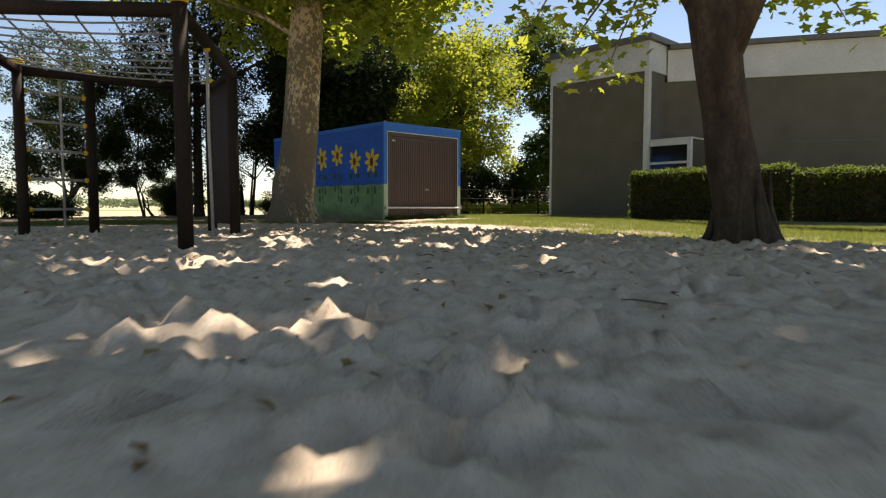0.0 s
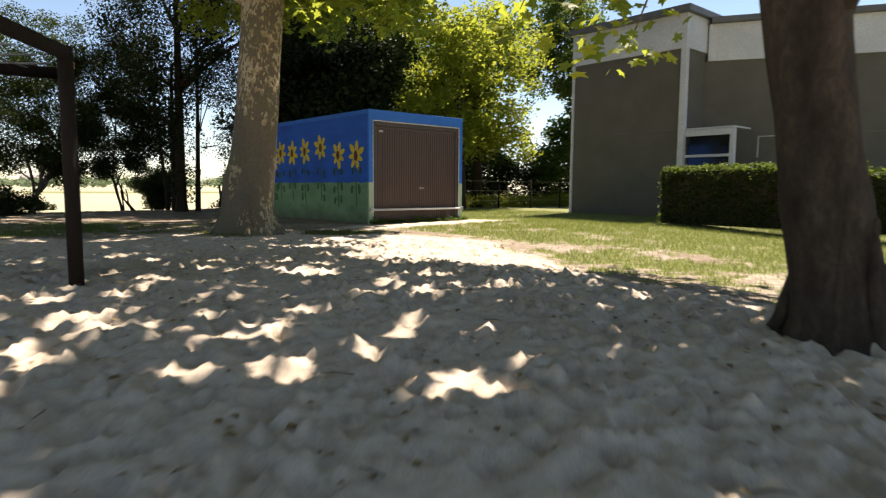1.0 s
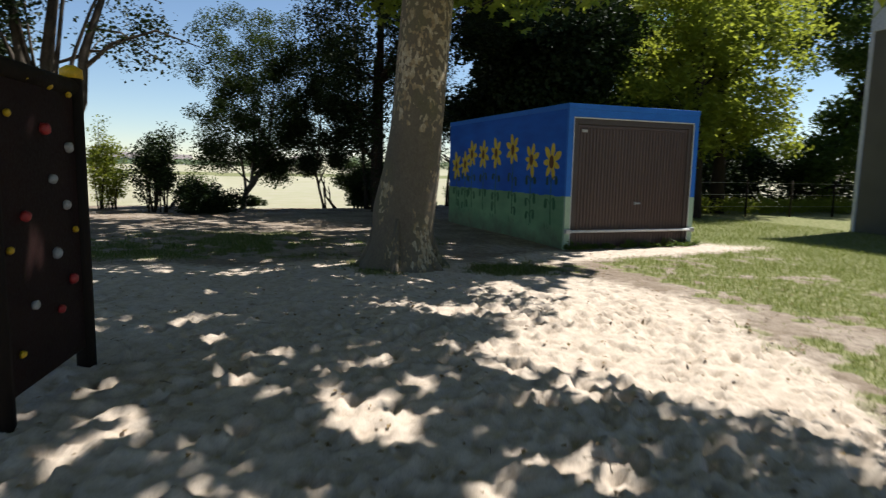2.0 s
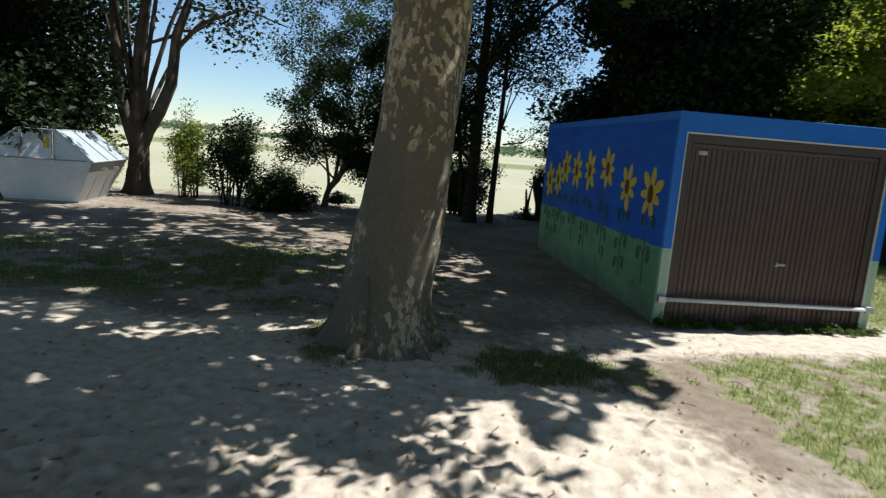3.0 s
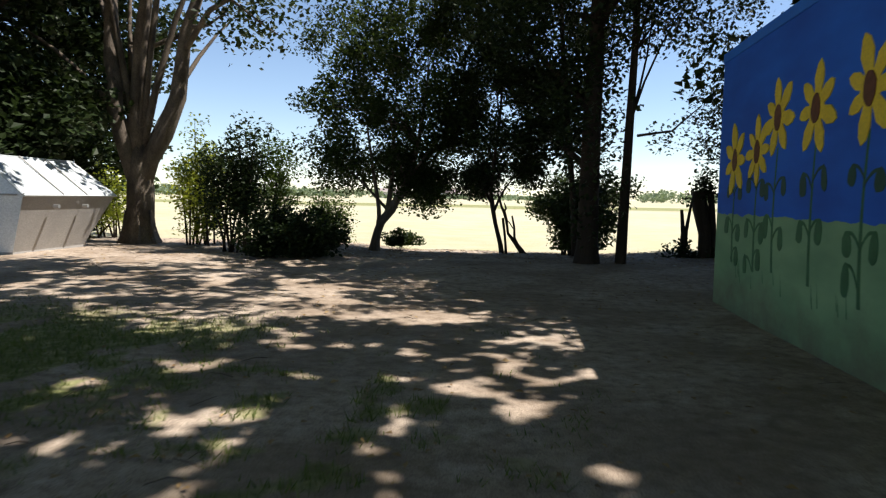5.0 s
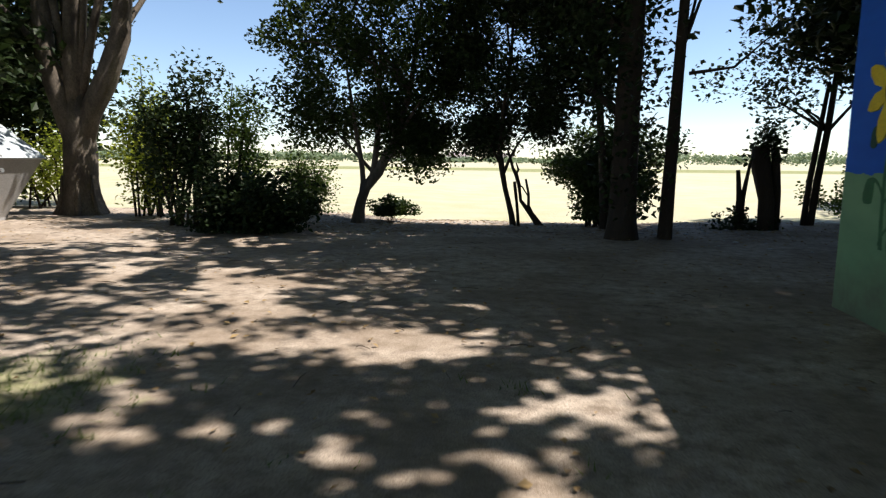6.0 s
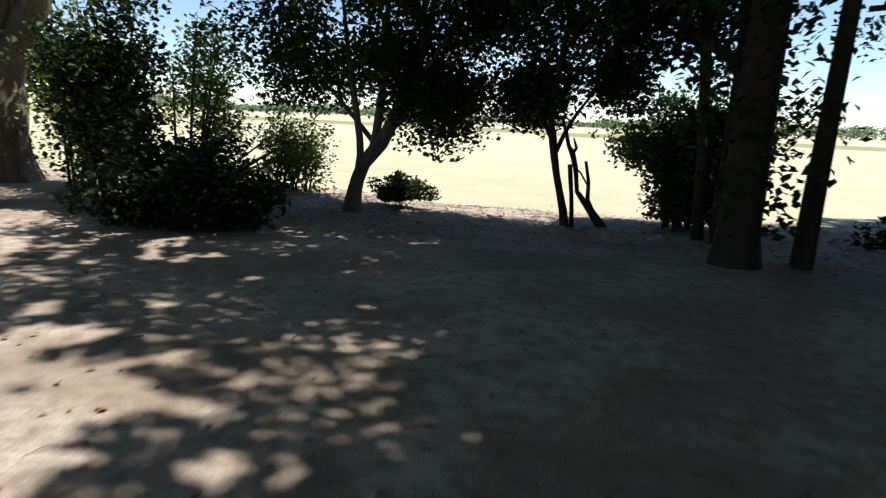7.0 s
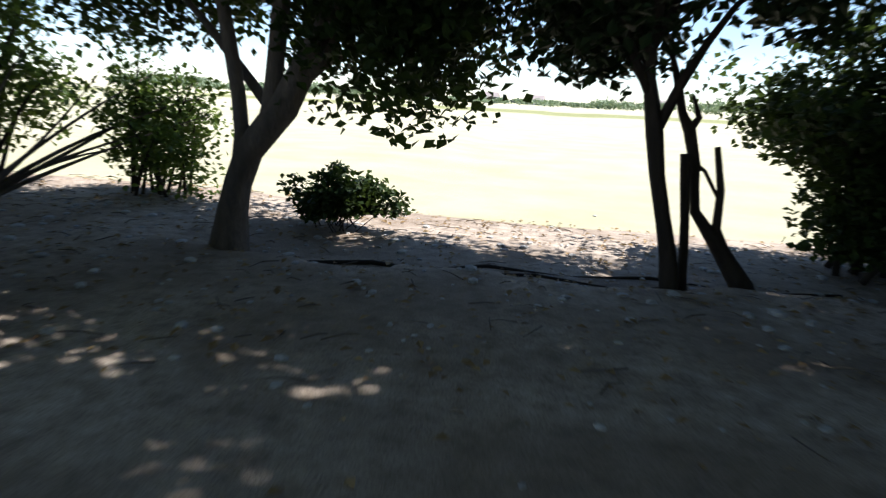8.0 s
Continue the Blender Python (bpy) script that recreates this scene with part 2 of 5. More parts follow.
HOLD_RED = surface("red_plastic", (0.42, 0.03, 0.03), (0.52, 0.05, 0.05), 30.0, 0.45, 90.0, 0.2)
FADED_RED = surface("faded_red_paint", (0.22, 0.09, 0.08), (0.30, 0.14, 0.12), 8.0, 0.7, 60.0, 0.2)
HOLD_GREY = surface("grey_plastic", (0.40, 0.38, 0.37), (0.52, 0.50, 0.48), 30.0, 0.5, 90.0, 0.2)
SKIP_WHITE = surface("pale_skip_paint", (0.62, 0.66, 0.68), (0.74, 0.77, 0.78), 2.5, 0.5, 40.0, 0.25)
# Grey of ribs and seams; on the side walls it paints their shade.
SKIP_GREY_AND_SHADE = surface("grey_and_shade_skip_paint", (0.26, 0.25, 0.235), (0.34, 0.33, 0.31), 2.0, 0.6, 40.0, 0.3)
SKIP_LID = surface("grey_lid_paint", (0.40, 0.44, 0.46), (0.52, 0.56, 0.57), 2.0, 0.45, 40.0, 0.25)
TWIG_MAT = surface("twig_bark", (0.07, 0.05, 0.035), (0.12, 0.09, 0.06), 20.0, 0.9, 90.0, 0.4)
LITTER = leaf_material("dry_leaf", (0.16, 0.10, 0.045), (0.30, 0.21, 0.10), (0.3, 0.2, 0.08), 0.15)
# Far house colours are greyed to look faint with distance.
FAR_WALL = surface("far_house_wall", (0.55, 0.53, 0.50), (0.66, 0.64, 0.60), 0.3, 0.9, 8.0, 0.1)
FAR_ROOF = surface("far_house_roof", (0.28, 0.24, 0.22), (0.34, 0.29, 0.27), 0.3, 0.9, 8.0, 0.1)
for matt in (PANEL_RED, DARK_WOOD, DARK_BARK, BACKLIT_PLANE_BARK, BLOTCHED_BARK):
    matt.node_tree.nodes["Principled BSDF"].inputs["Specular IOR Level"].default_value = 0.15
GLASS, gnt, gb = mat("dark_glass")
gb.inputs["Base Color"].default_value = (0.012, 0.014, 0.014, 1)
gb.inputs["Roughness"].default_value = 0.06
link(gnt, ramp(gnt, tex(gnt, coords(gnt), 2.0), (0.3, grey(0.04)), (0.7, grey(0.16))), gb.inputs["Roughness"])


# ---- mesh helpers ----
def finish(name, me, material, parent=None, label="", smooth=False):
    ob = new(name, me)
    if material:
        me.materials.append(material)
    if smooth:
        me.polygons.foreach_set("use_smooth", [True] * len(me.polygons))
    if parent:
        ob.parent = parent
    return tagged(ob, label)


def part(name, bm, material, parent=None, label="", smooth=False):
    """Links a bmesh as one mesh object under a thing or a part."""
    me = bpy.data.meshes.new(name)
    bm.normal_update()
    bm.to_mesh(me)
    bm.free()
    return finish(name, me, material, parent, label, smooth)


def empty(name, x, y, z=0.0, turn=0.0, label="", category="", group="", kind=""):
    ob = new(name)
    ob.matrix_basis = pose(x, y, z, 0, 0, turn)
    return tagged(ob, label, category, group, kind)


def box(x0, x1, y0, y1, z0, z1, bevel=0.0, bm=None):
    own = bm or bmesh.new()
    made = bmesh.ops.create_cube(own, size=1.0, matrix=Matrix.Translation(((x0 + x1) / 2, (y0 + y1) / 2, (z0 + z1) / 2)) @ Matrix.Diagonal((x1 - x0, y1 - y0, z1 - z0, 1)))
    if bevel:
        edges = {e for v in made["verts"] for e in v.link_edges}
        bmesh.ops.bevel(own, geom=list(edges), offset=bevel, segments=2, affect="EDGES", profile=0.6)
    return own


def tube(bm, pts, radii, seg=10, wobble=0.0, cap=True):
    """A tapered tube along pts."""
    pts = [Vector(p) for p in pts]
    rings, side = [], None
    for i, p in enumerate(pts):
        d = (pts[min(i + 1, len(pts) - 1)] - pts[max(i - 1, 0)]).normalized()
        if side is None:
            side = d.orthogonal().normalized()
        side = (side - d * side.dot(d)).normalized()
        up = d.cross(side)
        ring = []
        for k in range(seg):
            a = 2 * math.pi * k / seg
            r = radii[i]
            if wobble:
                r *= 1 + wobble * noise.noise(p * 1.7 + Vector((math.cos(a) * 1.3, math.sin(a) * 1.3, 7.1)))
            ring.append(bm.verts.new(p + (side * math.cos(a) + up * math.sin(a)) * r))
        rings.append(ring)
    for a, b in zip(rings, rings[1:]):
        for k in range(seg):
            bm.faces.new((a[k], a[(k + 1) % seg], b[(k + 1) % seg], b[k]))
    if cap:
        bm.faces.new(rings[0][::-1])
        bm.faces.new(rings[-1])
    return bm


def poly(pts, thick, direction):
    """A plate of the outline pts, extruded by thick along direction."""
    bm = bmesh.new()
    off = Vector(direction) * thick
    a = [bm.verts.new(p) for p in pts]
    b = [bm.verts.new(Vector(p) + off) for p in pts]
    n = len(a)
    bm.faces.new(a[::-1])
    bm.faces.new(b)
    for k in range(n):
        bm.faces.new((a[k], a[(k + 1) % n], b[(k + 1) % n], b[k]))
    bmesh.ops.recalc_face_normals(bm, faces=bm.faces[:])
    return bm


def bezier(p0, p1, p2, n=6):
    p0, p1, p2 = Vector(p0), Vector(p1), Vector(p2)
    return [p0 * (1 - s) ** 2 + p1 * 2 * s * (1 - s) + p2 * s * s for s in (i / n for i in range(n + 1))]


# ---- foliage ----
def leaf_mesh(name, centres, size, rng, flat=0.5, lobed=False):
    """Many folded leaves in one mesh, each a piece of its own."""
    n = len(centres)
    nrm = rng.normal(size=(n, 3))
    nrm[:, 2] = np.abs(nrm[:, 2]) + flat
    nrm /= np.linalg.norm(nrm, axis=1)[:, None]
    t = rng.normal(size=(n, 3))
    t -= nrm * (t * nrm).sum(1)[:, None]
    t /= np.linalg.norm(t, axis=1)[:, None]
    b = np.cross(nrm, t)
    s = (size * rng.uniform(0.6, 1.3, n))[:, None]
    if lobed:
        ang = np.radians([-165, -135, -100, -72, -45, -18, 0, 18, 45, 72, 100, 135, 165])
        rad = np.array([0.34, 0.46, 0.30, 0.56, 0.33, 0.40, 0.66, 0.40, 0.33, 0.56, 0.30, 0.46, 0.34])
        k = len(ang) + 1
        v = np.empty((n, k, 3))
        v[:, 0] = centres - t * s * 0.1
        for i, (a, r) in enumerate(zip(ang, rad)):
            v[:, i + 1] = centres + s * r * (math.cos(a) * t + math.sin(a) * b) - nrm * s * 0.10 * (r * 1.5) ** 2
        base = (np.arange(n) * k)[:, None, None]
        tri = np.array([[0, i, i + 1] for i in range(1, k - 1)])[None]
        faces = (base + tri).reshape(-1, 3)
    else:
        k = 4
        v = np.empty((n, 4, 3))
        v[:, 0] = centres - 0.5 * s * t
        v[:, 1] = centres + s * (0.05 * t + 0.34 * b + 0.12 * nrm)
        v[:, 2] = centres + 0.5 * s * t
        v[:, 3] = centres + s * (0.05 * t - 0.34 * b + 0.12 * nrm)
        faces = (np.arange(n) * 4)[:, None] + np.arange(4)[None]
    me = bpy.data.meshes.new(name)
    me.from_pydata(v.reshape(-1, 3).tolist(), [], faces.tolist())
    return me


def clumps_in(rng, centre, radii, n, hollow=0.35, ragged=0.5):
    """Uneven clump centres inside an ellipsoid, denser towards its shell."""
    d = rng.normal(size=(n, 3))
    d /= np.linalg.norm(d, axis=1)[:, None]
    r = (hollow ** 3 + (1 - hollow ** 3) * rng.uniform(0, 1, n)) ** (1 / 3)
    off = Vector(rng.uniform(-20, 20, 3))
    uneven = np.array([1 + ragged * noise.noise(Vector(v) * 1.9 + off) for v in d])
    return np.array(centre) + d * (r * uneven)[:, None] * np.array(radii)


def cloud(rng, cl, per, spread):
    d = rng.normal(size=(len(cl) * per, 3))
    d *= (rng.uniform(0, 1, len(d)) ** 0.45 / np.linalg.norm(d, axis=1))[:, None]
    scale = np.repeat(rng.uniform(0.65, 1.3, len(cl)), per)[:, None]
    pts = np.repeat(cl, per, axis=0) + d * scale * np.array(spread) * 1.9
    pts[:, 2] = np.maximum(pts[:, 2], 0.04)
    return pts


def tree(name, label, base, trunk, radii, crown, bark, leaf, seed, clumps=60, per=160, spread=(0.4, 0.4, 0.3), size=0.12, limbs=10, limb_r=0.1, flare=0.0, extra=(), category="tree", group="", seg=14, keep=None, kind="", ragged=0.5, low=0.0):
    """A tapered trunk with limbs that reach the clumps of its crown. trunk: points above the base; crown: (centre, radii) pairs; extra: more limbs."""
    rng = np.random.default_rng(seed)
    top = empty(name, base[0], base[1], base[2], 0, label, category, group, kind)
    bm = bmesh.new()
    pts = [Vector(p) for p in trunk]
    if flare:
        zs = [p.z for p in pts]
        foot = (-0.25, 0.0, 0.06, 0.14, 0.25, 0.4, 0.6, 0.85)
        f = [Vector((float(np.interp(z, zs, [p.x for p in pts])), float(np.interp(z, zs, [p.y for p in pts])), z)) for z in foot]
        rr = [float(np.interp(z, zs, radii)) * (1 + flare * math.exp(-max(z, -0.08) / 0.2)) for z in foot]
        up = [i for i in range(len(pts)) if zs[i] > 1.0]
        line, rad = f + [pts[i] for i in up], rr + [radii[i] for i in up]
    else:
        line, rad = [pts[0] - Vector((0, 0, 0.2))] + pts, [radii[0]] + list(radii)
    tube(bm, line, rad, seg, 0.22)
    if flare and radii[0] > 0.2:
        for k in range(6):
            a = 2 * math.pi * (k + rng.uniform(-0.25, 0.25)) / 6
            r0 = radii[0]
            d = Vector((math.cos(a), math.sin(a), 0))
            tube(bm, [pts[0] + d * r0 * 0.86 + Vector((0, 0, 0.75)), pts[0] + d * r0 * 0.92 + Vector((0, 0, 0.4)), pts[0] + d * r0 * (1.0 + flare * 0.35) + Vector((0, 0, 0.14)), pts[0] + d * r0 * (1.12 + flare * 0.7) + Vector((0, 0, 0.0)), pts[0] + d * r0 * (1.3 + flare * 1.1) + Vector((0, 0, -0.12))], [r0 * 0.05, r0 * 0.12, r0 * 0.16, r0 * 0.15, r0 * 0.08], 9, 0.3)
    part("trunk", bm, bark, top, "", True)
    for path, rs in extra:
        part("limb", tube(bmesh.new(), path, rs, 10, 0.2), bark, top, "", True)
    cl = np.concatenate([clumps_in(rng, c, r, max(4, int(clumps * w)), 0.35, ragged) for c, r, w in crown])
    ends = cl[rng.choice(len(cl), min(limbs, len(cl)), replace=False)]
    for e in ends:
        e = Vector(e)
        usable = [i for i in range(1, len(pts)) if max(low, e.z * 0.42) < pts[i].z < e.z - 0.2] or [len(pts) - 2]
        i = usable[-1] if rng.uniform() < 0.6 else usable[int(rng.integers(len(usable)))]
        s = pts[i]
        r = min(limb_r, radii[i] * 0.75)
        m = s.lerp(e, 0.5) + Vector((rng.uniform(-0.3, 0.3), rng.uniform(-0.3, 0.3), 0.18 * (e - s).length))
        part("limb", tube(bmesh.new(), bezier(s, m, e, 5), [r * (1 - 0.16 * j) for j in range(6)], 6, 0.15), bark, top, "", True)
    pts_l = cloud(rng, cl, per, spread)
    if keep:
        pts_l = pts_l[keep(pts_l + np.array(base))]
    finish("crown", leaf_mesh("crown", pts_l, size, rng), leaf, top)
    return top


def bush(name, label, x, y, radii, leaf, seed, clumps=30, per=140, spread=0.16, size=0.07, stems=7, lean=(0, 0), category="shrub", z=0.0, bare=0.3):
    """Arching stems from one foot, with leaf clumps along their upper part."""
    rng = np.random.default_rng(seed)
    top = empty(name, x, y, z, 0, label, category)
    cl = []
    n = max(stems, 5)
    for k in range(n):
        a = 2 * math.pi * (k + rng.uniform(-0.4, 0.4)) / n
        out = rng.uniform(0.25, 1.15)
        h = 2.0 * radii[2] * rng.uniform(0.55, 1.1) * (1.1 - 0.42 * out)
        e = Vector((lean[0] + math.cos(a) * out * radii[0], lean[1] + math.sin(a) * out * radii[1], h))
        s = Vector((rng.uniform(-0.42, 0.42) * radii[0], rng.uniform(-0.42, 0.42) * radii[1], -0.1))
        k1 = min(1.0, radii[2] * 1.3)
        line = bezier(s, s.lerp(e, 0.5) + Vector((0, 0, 0.28 * h)), e, 6)
        part("stem", tube(bmesh.new(), line, [0.024 * k1 * (1 - 0.13 * j) for j in range(7)], 6, 0.2), DARK_BARK, top, "", True)
        for j in range(max(2, clumps // n)):
            t = bare + (1 - bare) * rng.uniform() ** 0.8
            i = min(int(t * 6), 5)
            cl.append(np.array(line[i].lerp(line[i + 1], t * 6 - i)) + rng.normal(size=3) * spread * 0.8)
    cl = np.array(cl)
    cl[:, 2] = np.maximum(cl[:, 2], 0.05)
    finish("foliage", leaf_mesh("foliage", cloud(rng, cl, per, (spread, spread, spread * 0.8)), size, rng), leaf, top)
    return top


# ---- ground ----
def fbm(x, y, seed=0.0):
    return noise.noise(Vector((x, y, seed)))


def grow(a, first, ratio, end):
    out, step = [], first
    while abs(a) < abs(end):
        step *= ratio
        a += step if end > 0 else -step
        out.append(a)
    return out


def build_ground():
    xs = sorted(grow(-14.0, 0.12, 1.22, -1500)) + list(np.arange(-14, -10, 0.12)) + list(np.arange(-10, 0.4, 0.036)) + list(np.arange(0.4, 10, 0.12))
    xs += grow(xs[-1], 0.12, 1.22, 1500)
    ys = sorted(grow(-16.0, 0.12, 1.22, -1500)) + list(np.arange(-16, -12.6, 0.1)) + list(np.arange(-12.6, -0.6, 0.036)) + list(np.arange(-0.6, 15, 0.1))
    ys += grow(ys[-1], 0.1, 1.2, 3000)
    xs, ys = np.array(xs), np.array(ys)
    X, Y = np.meshgrid(xs, ys)
    big = np.vectorize(lambda a, b: fbm(a * 0.22, b * 0.22, 3.0))(X, Y)
    mid = np.vectorize(lambda a, b: fbm(a * 0.8, b * 0.8, 8.0))(X, Y)
    fine = np.vectorize(lambda a, b: fbm(a * 3.4, b * 3.4, 1.0) + 0.5 * fbm(a * 7.5, b * 7.5, 5.0))(X, Y)
    sig = lambda d, w: 1 / (1 + np.exp(-np.clip(d / w, -40, 40)))
    wob = 0.5 * mid + 0.5 * big
    # the sand lies west of a bent border with the lawn and south of the worn soil
    border_x = np.interp(Y, [-16, -10.5, -8.2, -6.4, -4.6, -3.0, -2.2, -1.0], [-3.4, -2.9, -2.5, -1.5, -0.8, -0.9, -1.2, -0.9])
    sand = sig(border_x - X + 0.5 * wob, 0.16) * sig(-0.55 - 0.14 * (X + 4.5) - Y + 0.6 * wob, 0.25)
    path = sig(0.55 - np.abs(Y + 0.70 - 0.10 * X) + 0.4 * wob, 0.2) * sig(X + 1.9, 0.3) * sig(4.6 - X, 0.4)
    sand = np.maximum(sand, 0.9 * path)
    lawn = sig(X - border_x + 0.5 * wob, 0.35) * sig(7.5 - Y, 0.5) * (1 - path) * sig(X + 4.2, 0.4)
    bare = sig(mid + 0.9 * fine + 0.02 - 0.10 * (X + 1.0), 0.10) * sig(4.5 - X, 1.0)
    lawn = lawn * (1 - 0.75 * bare) * (1 - sig(Y + 0.5, 0.15) * sig(3.1 - X, 0.15))
    tufts = sig(0.8 * mid + 0.5 * big + 0.8 * fine - 0.12, 0.08) * sig(Y + 0.35 + 0.14 * (X + 4.5), 0.25) * sig(4.4 - Y, 0.5) * sig(-1.6 - X, 0.3) * sig(X + 11, 0.8) * 0.62
    tufts = np.maximum(tufts, 0.74 * sig(0.8 * mid + 0.4 * big + 0.9 * fine + 0.26, 0.08) * sig(Y + 0.1 + 0.14 * (X + 4.5), 0.2) * sig(4.2 - Y, 0.6) * sig(-3.9 - X + 0.5 * mid, 0.25) * sig(X + 11, 0.8))
    foot = np.hypot(X + 3.42, Y + 1.08)
    tufts = np.maximum(tufts, 0.62 * sig(0.7 - foot + 0.5 * mid + 0.4 * fine, 0.1))
    tufts = np.maximum(tufts, 0.7 * sig(0.8 - np.hypot(X + 1.8, 1.3 * (Y + 1.65)) + 0.5 * mid + 0.4 * fine, 0.1))
    behind = sig(X - 3.4, 0.4) * sig(Y + 0.5, 0.4)
    lawn = np.maximum(np.maximum(lawn, tufts), behind * 0.95)
    field = sig(Y - 13.5 - 0.05 * (X + 3) + 0.7 * wob, 0.12)
    strip = sig(Y - 72, 2.0) * sig(110 - Y, 3.0)
    lawn = np.maximum(lawn * (1 - field), strip)
    field = field * (1 - 0.9 * strip)
    sandy = np.clip(sand, 0, 1)
    flatness = sig(25 - np.hypot(X, Y), 3.0)
    Z = 0.05 * big * flatness + 0.02 * mid * flatness + fine * (0.0015 + 0.0185 * sandy) * flatness
    Z -= 0.20 * sig(X + 2.6, 0.6) * sig(-5.4 - Y, 0.8) * flatness
    Z -= 0.10 * sig(Y - 13.4, 0.25)
    Z -= 0.11 * sig(Y - 11.15 - 0.35 * mid - 0.12 * fine, 0.035) * sig(X + 5.4, 0.3) * sig(0.5 - X, 0.5)
    relief = sandy * (0.3 + 0.7 * sig(-3.6 - Y, 0.5))
    # trodden hollows in the sand
    rng = np.random.default_rng(11)
    for px, py in zip(rng.uniform(-10.2, 0.2, 7200), rng.uniform(-12.8, -1.0, 7200)):
        i0, i1 = np.searchsorted(xs, (px - 0.35, px + 0.35))
        j0, j1 = np.searchsorted(ys, (py - 0.35, py + 0.35))
        a, r, depth = rng.uniform(0, 3.14), rng.uniform(0.036, 0.078), rng.uniform(0.011, 0.042)
        dx, dy = X[j0:j1, i0:i1] - px, Y[j0:j1, i0:i1] - py
        u, w = dx * math.cos(a) + dy * math.sin(a), -dx * math.sin(a) + dy * math.cos(a)
        q = (u / (r * 1.5)) ** 2 + (w / r) ** 2
        Z[j0:j1, i0:i1] += relief[j0:j1, i0:i1] * depth * (0.55 * np.exp(-((np.sqrt(q) - 1.35) / 0.35) ** 2) - np.exp(-q ** 1.7))
    nx, ny = len(xs), len(ys)
    idx = np.arange(nx * ny).reshape(ny, nx)
    quads = np.stack([idx[:-1, :-1], idx[:-1, 1:], idx[1:, 1:], idx[1:, :-1]], -1).reshape(-1, 4)
    me = bpy.data.meshes.new("ground")
    me.from_pydata(np.stack([X, Y, Z], -1).reshape(-1, 3).tolist(), [], quads.tolist())
    at = me.color_attributes.new("zone", "FLOAT_COLOR", "POINT")
    at.data.foreach_set("color", np.stack([sandy, lawn, field, np.ones_like(X)], -1).reshape(-1).astype(np.float32))
    ob = finish("ground", me, GROUND, None, "trodden pale sand, worn soil, lawn and a sunlit field", True)
    tagged(ob, category="ground", kind="structure")

    def height(x, y):
        return float(Z[min(np.searchsorted(ys, y), ny - 1), min(np.searchsorted(xs, x), nx - 1)])

    def weight(x, y):
        j, i = min(np.searchsorted(ys, y), ny - 1), min(np.searchsorted(xs, x), nx - 1)
        return float(sandy[j, i]), float(lawn[j, i])
    return height, weight


ground_z, ground_zone = build_ground()

# ---- garage ----
GW, GL, GH = 2.90, 5.87, 2.63


def build_garage():
    g = empty("garage", 0, 0, 0, 0, "blue and green painted garage with sunflower mural and brown door", "garage")
    wall = part("side_wall", box(0.0, 0.10, 0.0, GL, -0.1, GH - 0.10), MURAL, g, "wall painted with blue sky and green meadow")
    part("side_wall", box(GW - 0.10, GW, 0.0, GL, -0.1, GH - 0.10), MURAL, g, "wall painted blue over green")
    part("back_wall", box(0.10, GW - 0.10, GL - 0.10, GL, -0.1, GH - 0.10), MURAL, g)
    part("roof", box(-0.012, GW + 0.012, -0.012, GL + 0.012, GH - 0.10, GH, 0.008), BLUE, g, "blue painted flat concrete roof slab")
    for x0, x1 in ((0.10, 0.135), (GW - 0.135, GW - 0.10)):
        part("front_pier", box(x0, x1, 0.004, 0.16, -0.05, GH - 0.10), FRAME_BROWN, g)
    # painted front edges: blue above, pale green below
    for x0, x1 in ((-0.004, 0.105), (GW - 0.105, GW + 0.004)):
        part("front_edge", box(x0, x1, -0.006, 0.05, 0.97, GH - 0.10), BLUE, g)
        part("front_edge", box(x0, x1, -0.006, 0.05, 0.0, 0.97), PALE_GREEN, g, "pale green painted edge")
    part("lintel", box(0.105, GW - 0.105, -0.006, 0.12, GH - 0.235, GH - 0.10), BLUE, g)
    part("lintel_trim", box(0.105, GW - 0.105, -0.014, 0.10, GH - 0.258, GH - 0.238, 0.003), WHITE_METAL, g, "thin white metal trim")
    for x in (0.112, GW - 0.112):
        part("side_trim", box(x - 0.007, x + 0.007, -0.012, 0.018, 0.02, GH - 0.262, 0.002), WHITE_METAL, g, "thin white metal trim")
    for x0, x1 in ((0.122, 0.215), (GW - 0.215, GW - 0.122)):
        part("door_frame", box(x0, x1, 0.02, 0.11, 0.0, GH - 0.258, 0.006), FRAME_BROWN, g)
    part("door_frame", box(0.215, GW - 0.215, 0.02, 0.11, GH - 0.36, GH - 0.258, 0.006), FRAME_BROWN, g)
    # up-and-over door with vertical ribs
    door = part("garage_door", box(0.218, GW - 0.218, 0.062, 0.095, 0.03, GH - 0.362), DOOR_BROWN, g, "brown steel up-and-over door with vertical ribs")
    n = 34
    for i in range(n):
        x = 0.30 + (GW - 0.60) * i / (n - 1)
        part("rib", box(x - 0.022, x + 0.022, 0.046, 0.066, 0.06, GH - 0.42, 0.006), DOOR_BROWN, door)
    for x in (0.245, GW - 0.245):
        part("door_edge", box(x - 0.018, x + 0.018, 0.040, 0.064, 0.04, GH - 0.37, 0.005), DOOR_BROWN, door)
    part("door_edge", box(0.265, GW - 0.265, 0.040, 0.064, GH - 0.415, GH - 0.375, 0.005), DOOR_BROWN, door)
    hb = box(GW / 2 + 0.08, GW / 2 + 0.20, 0.012, 0.03, 0.83, 0.86, 0.006)
    box(GW / 2 + 0.08, GW / 2 + 0.11, 0.028, 0.062, 0.815, 0.875, 0.004, hb)
    part("handle", hb, STEEL, door, "small metal door handle")
    part("plate", box(0.31, 0.42, 0.034, 0.046, 2.13, 2.18, 0.003), HOLD_GREY, door, "small grey maker's plate")
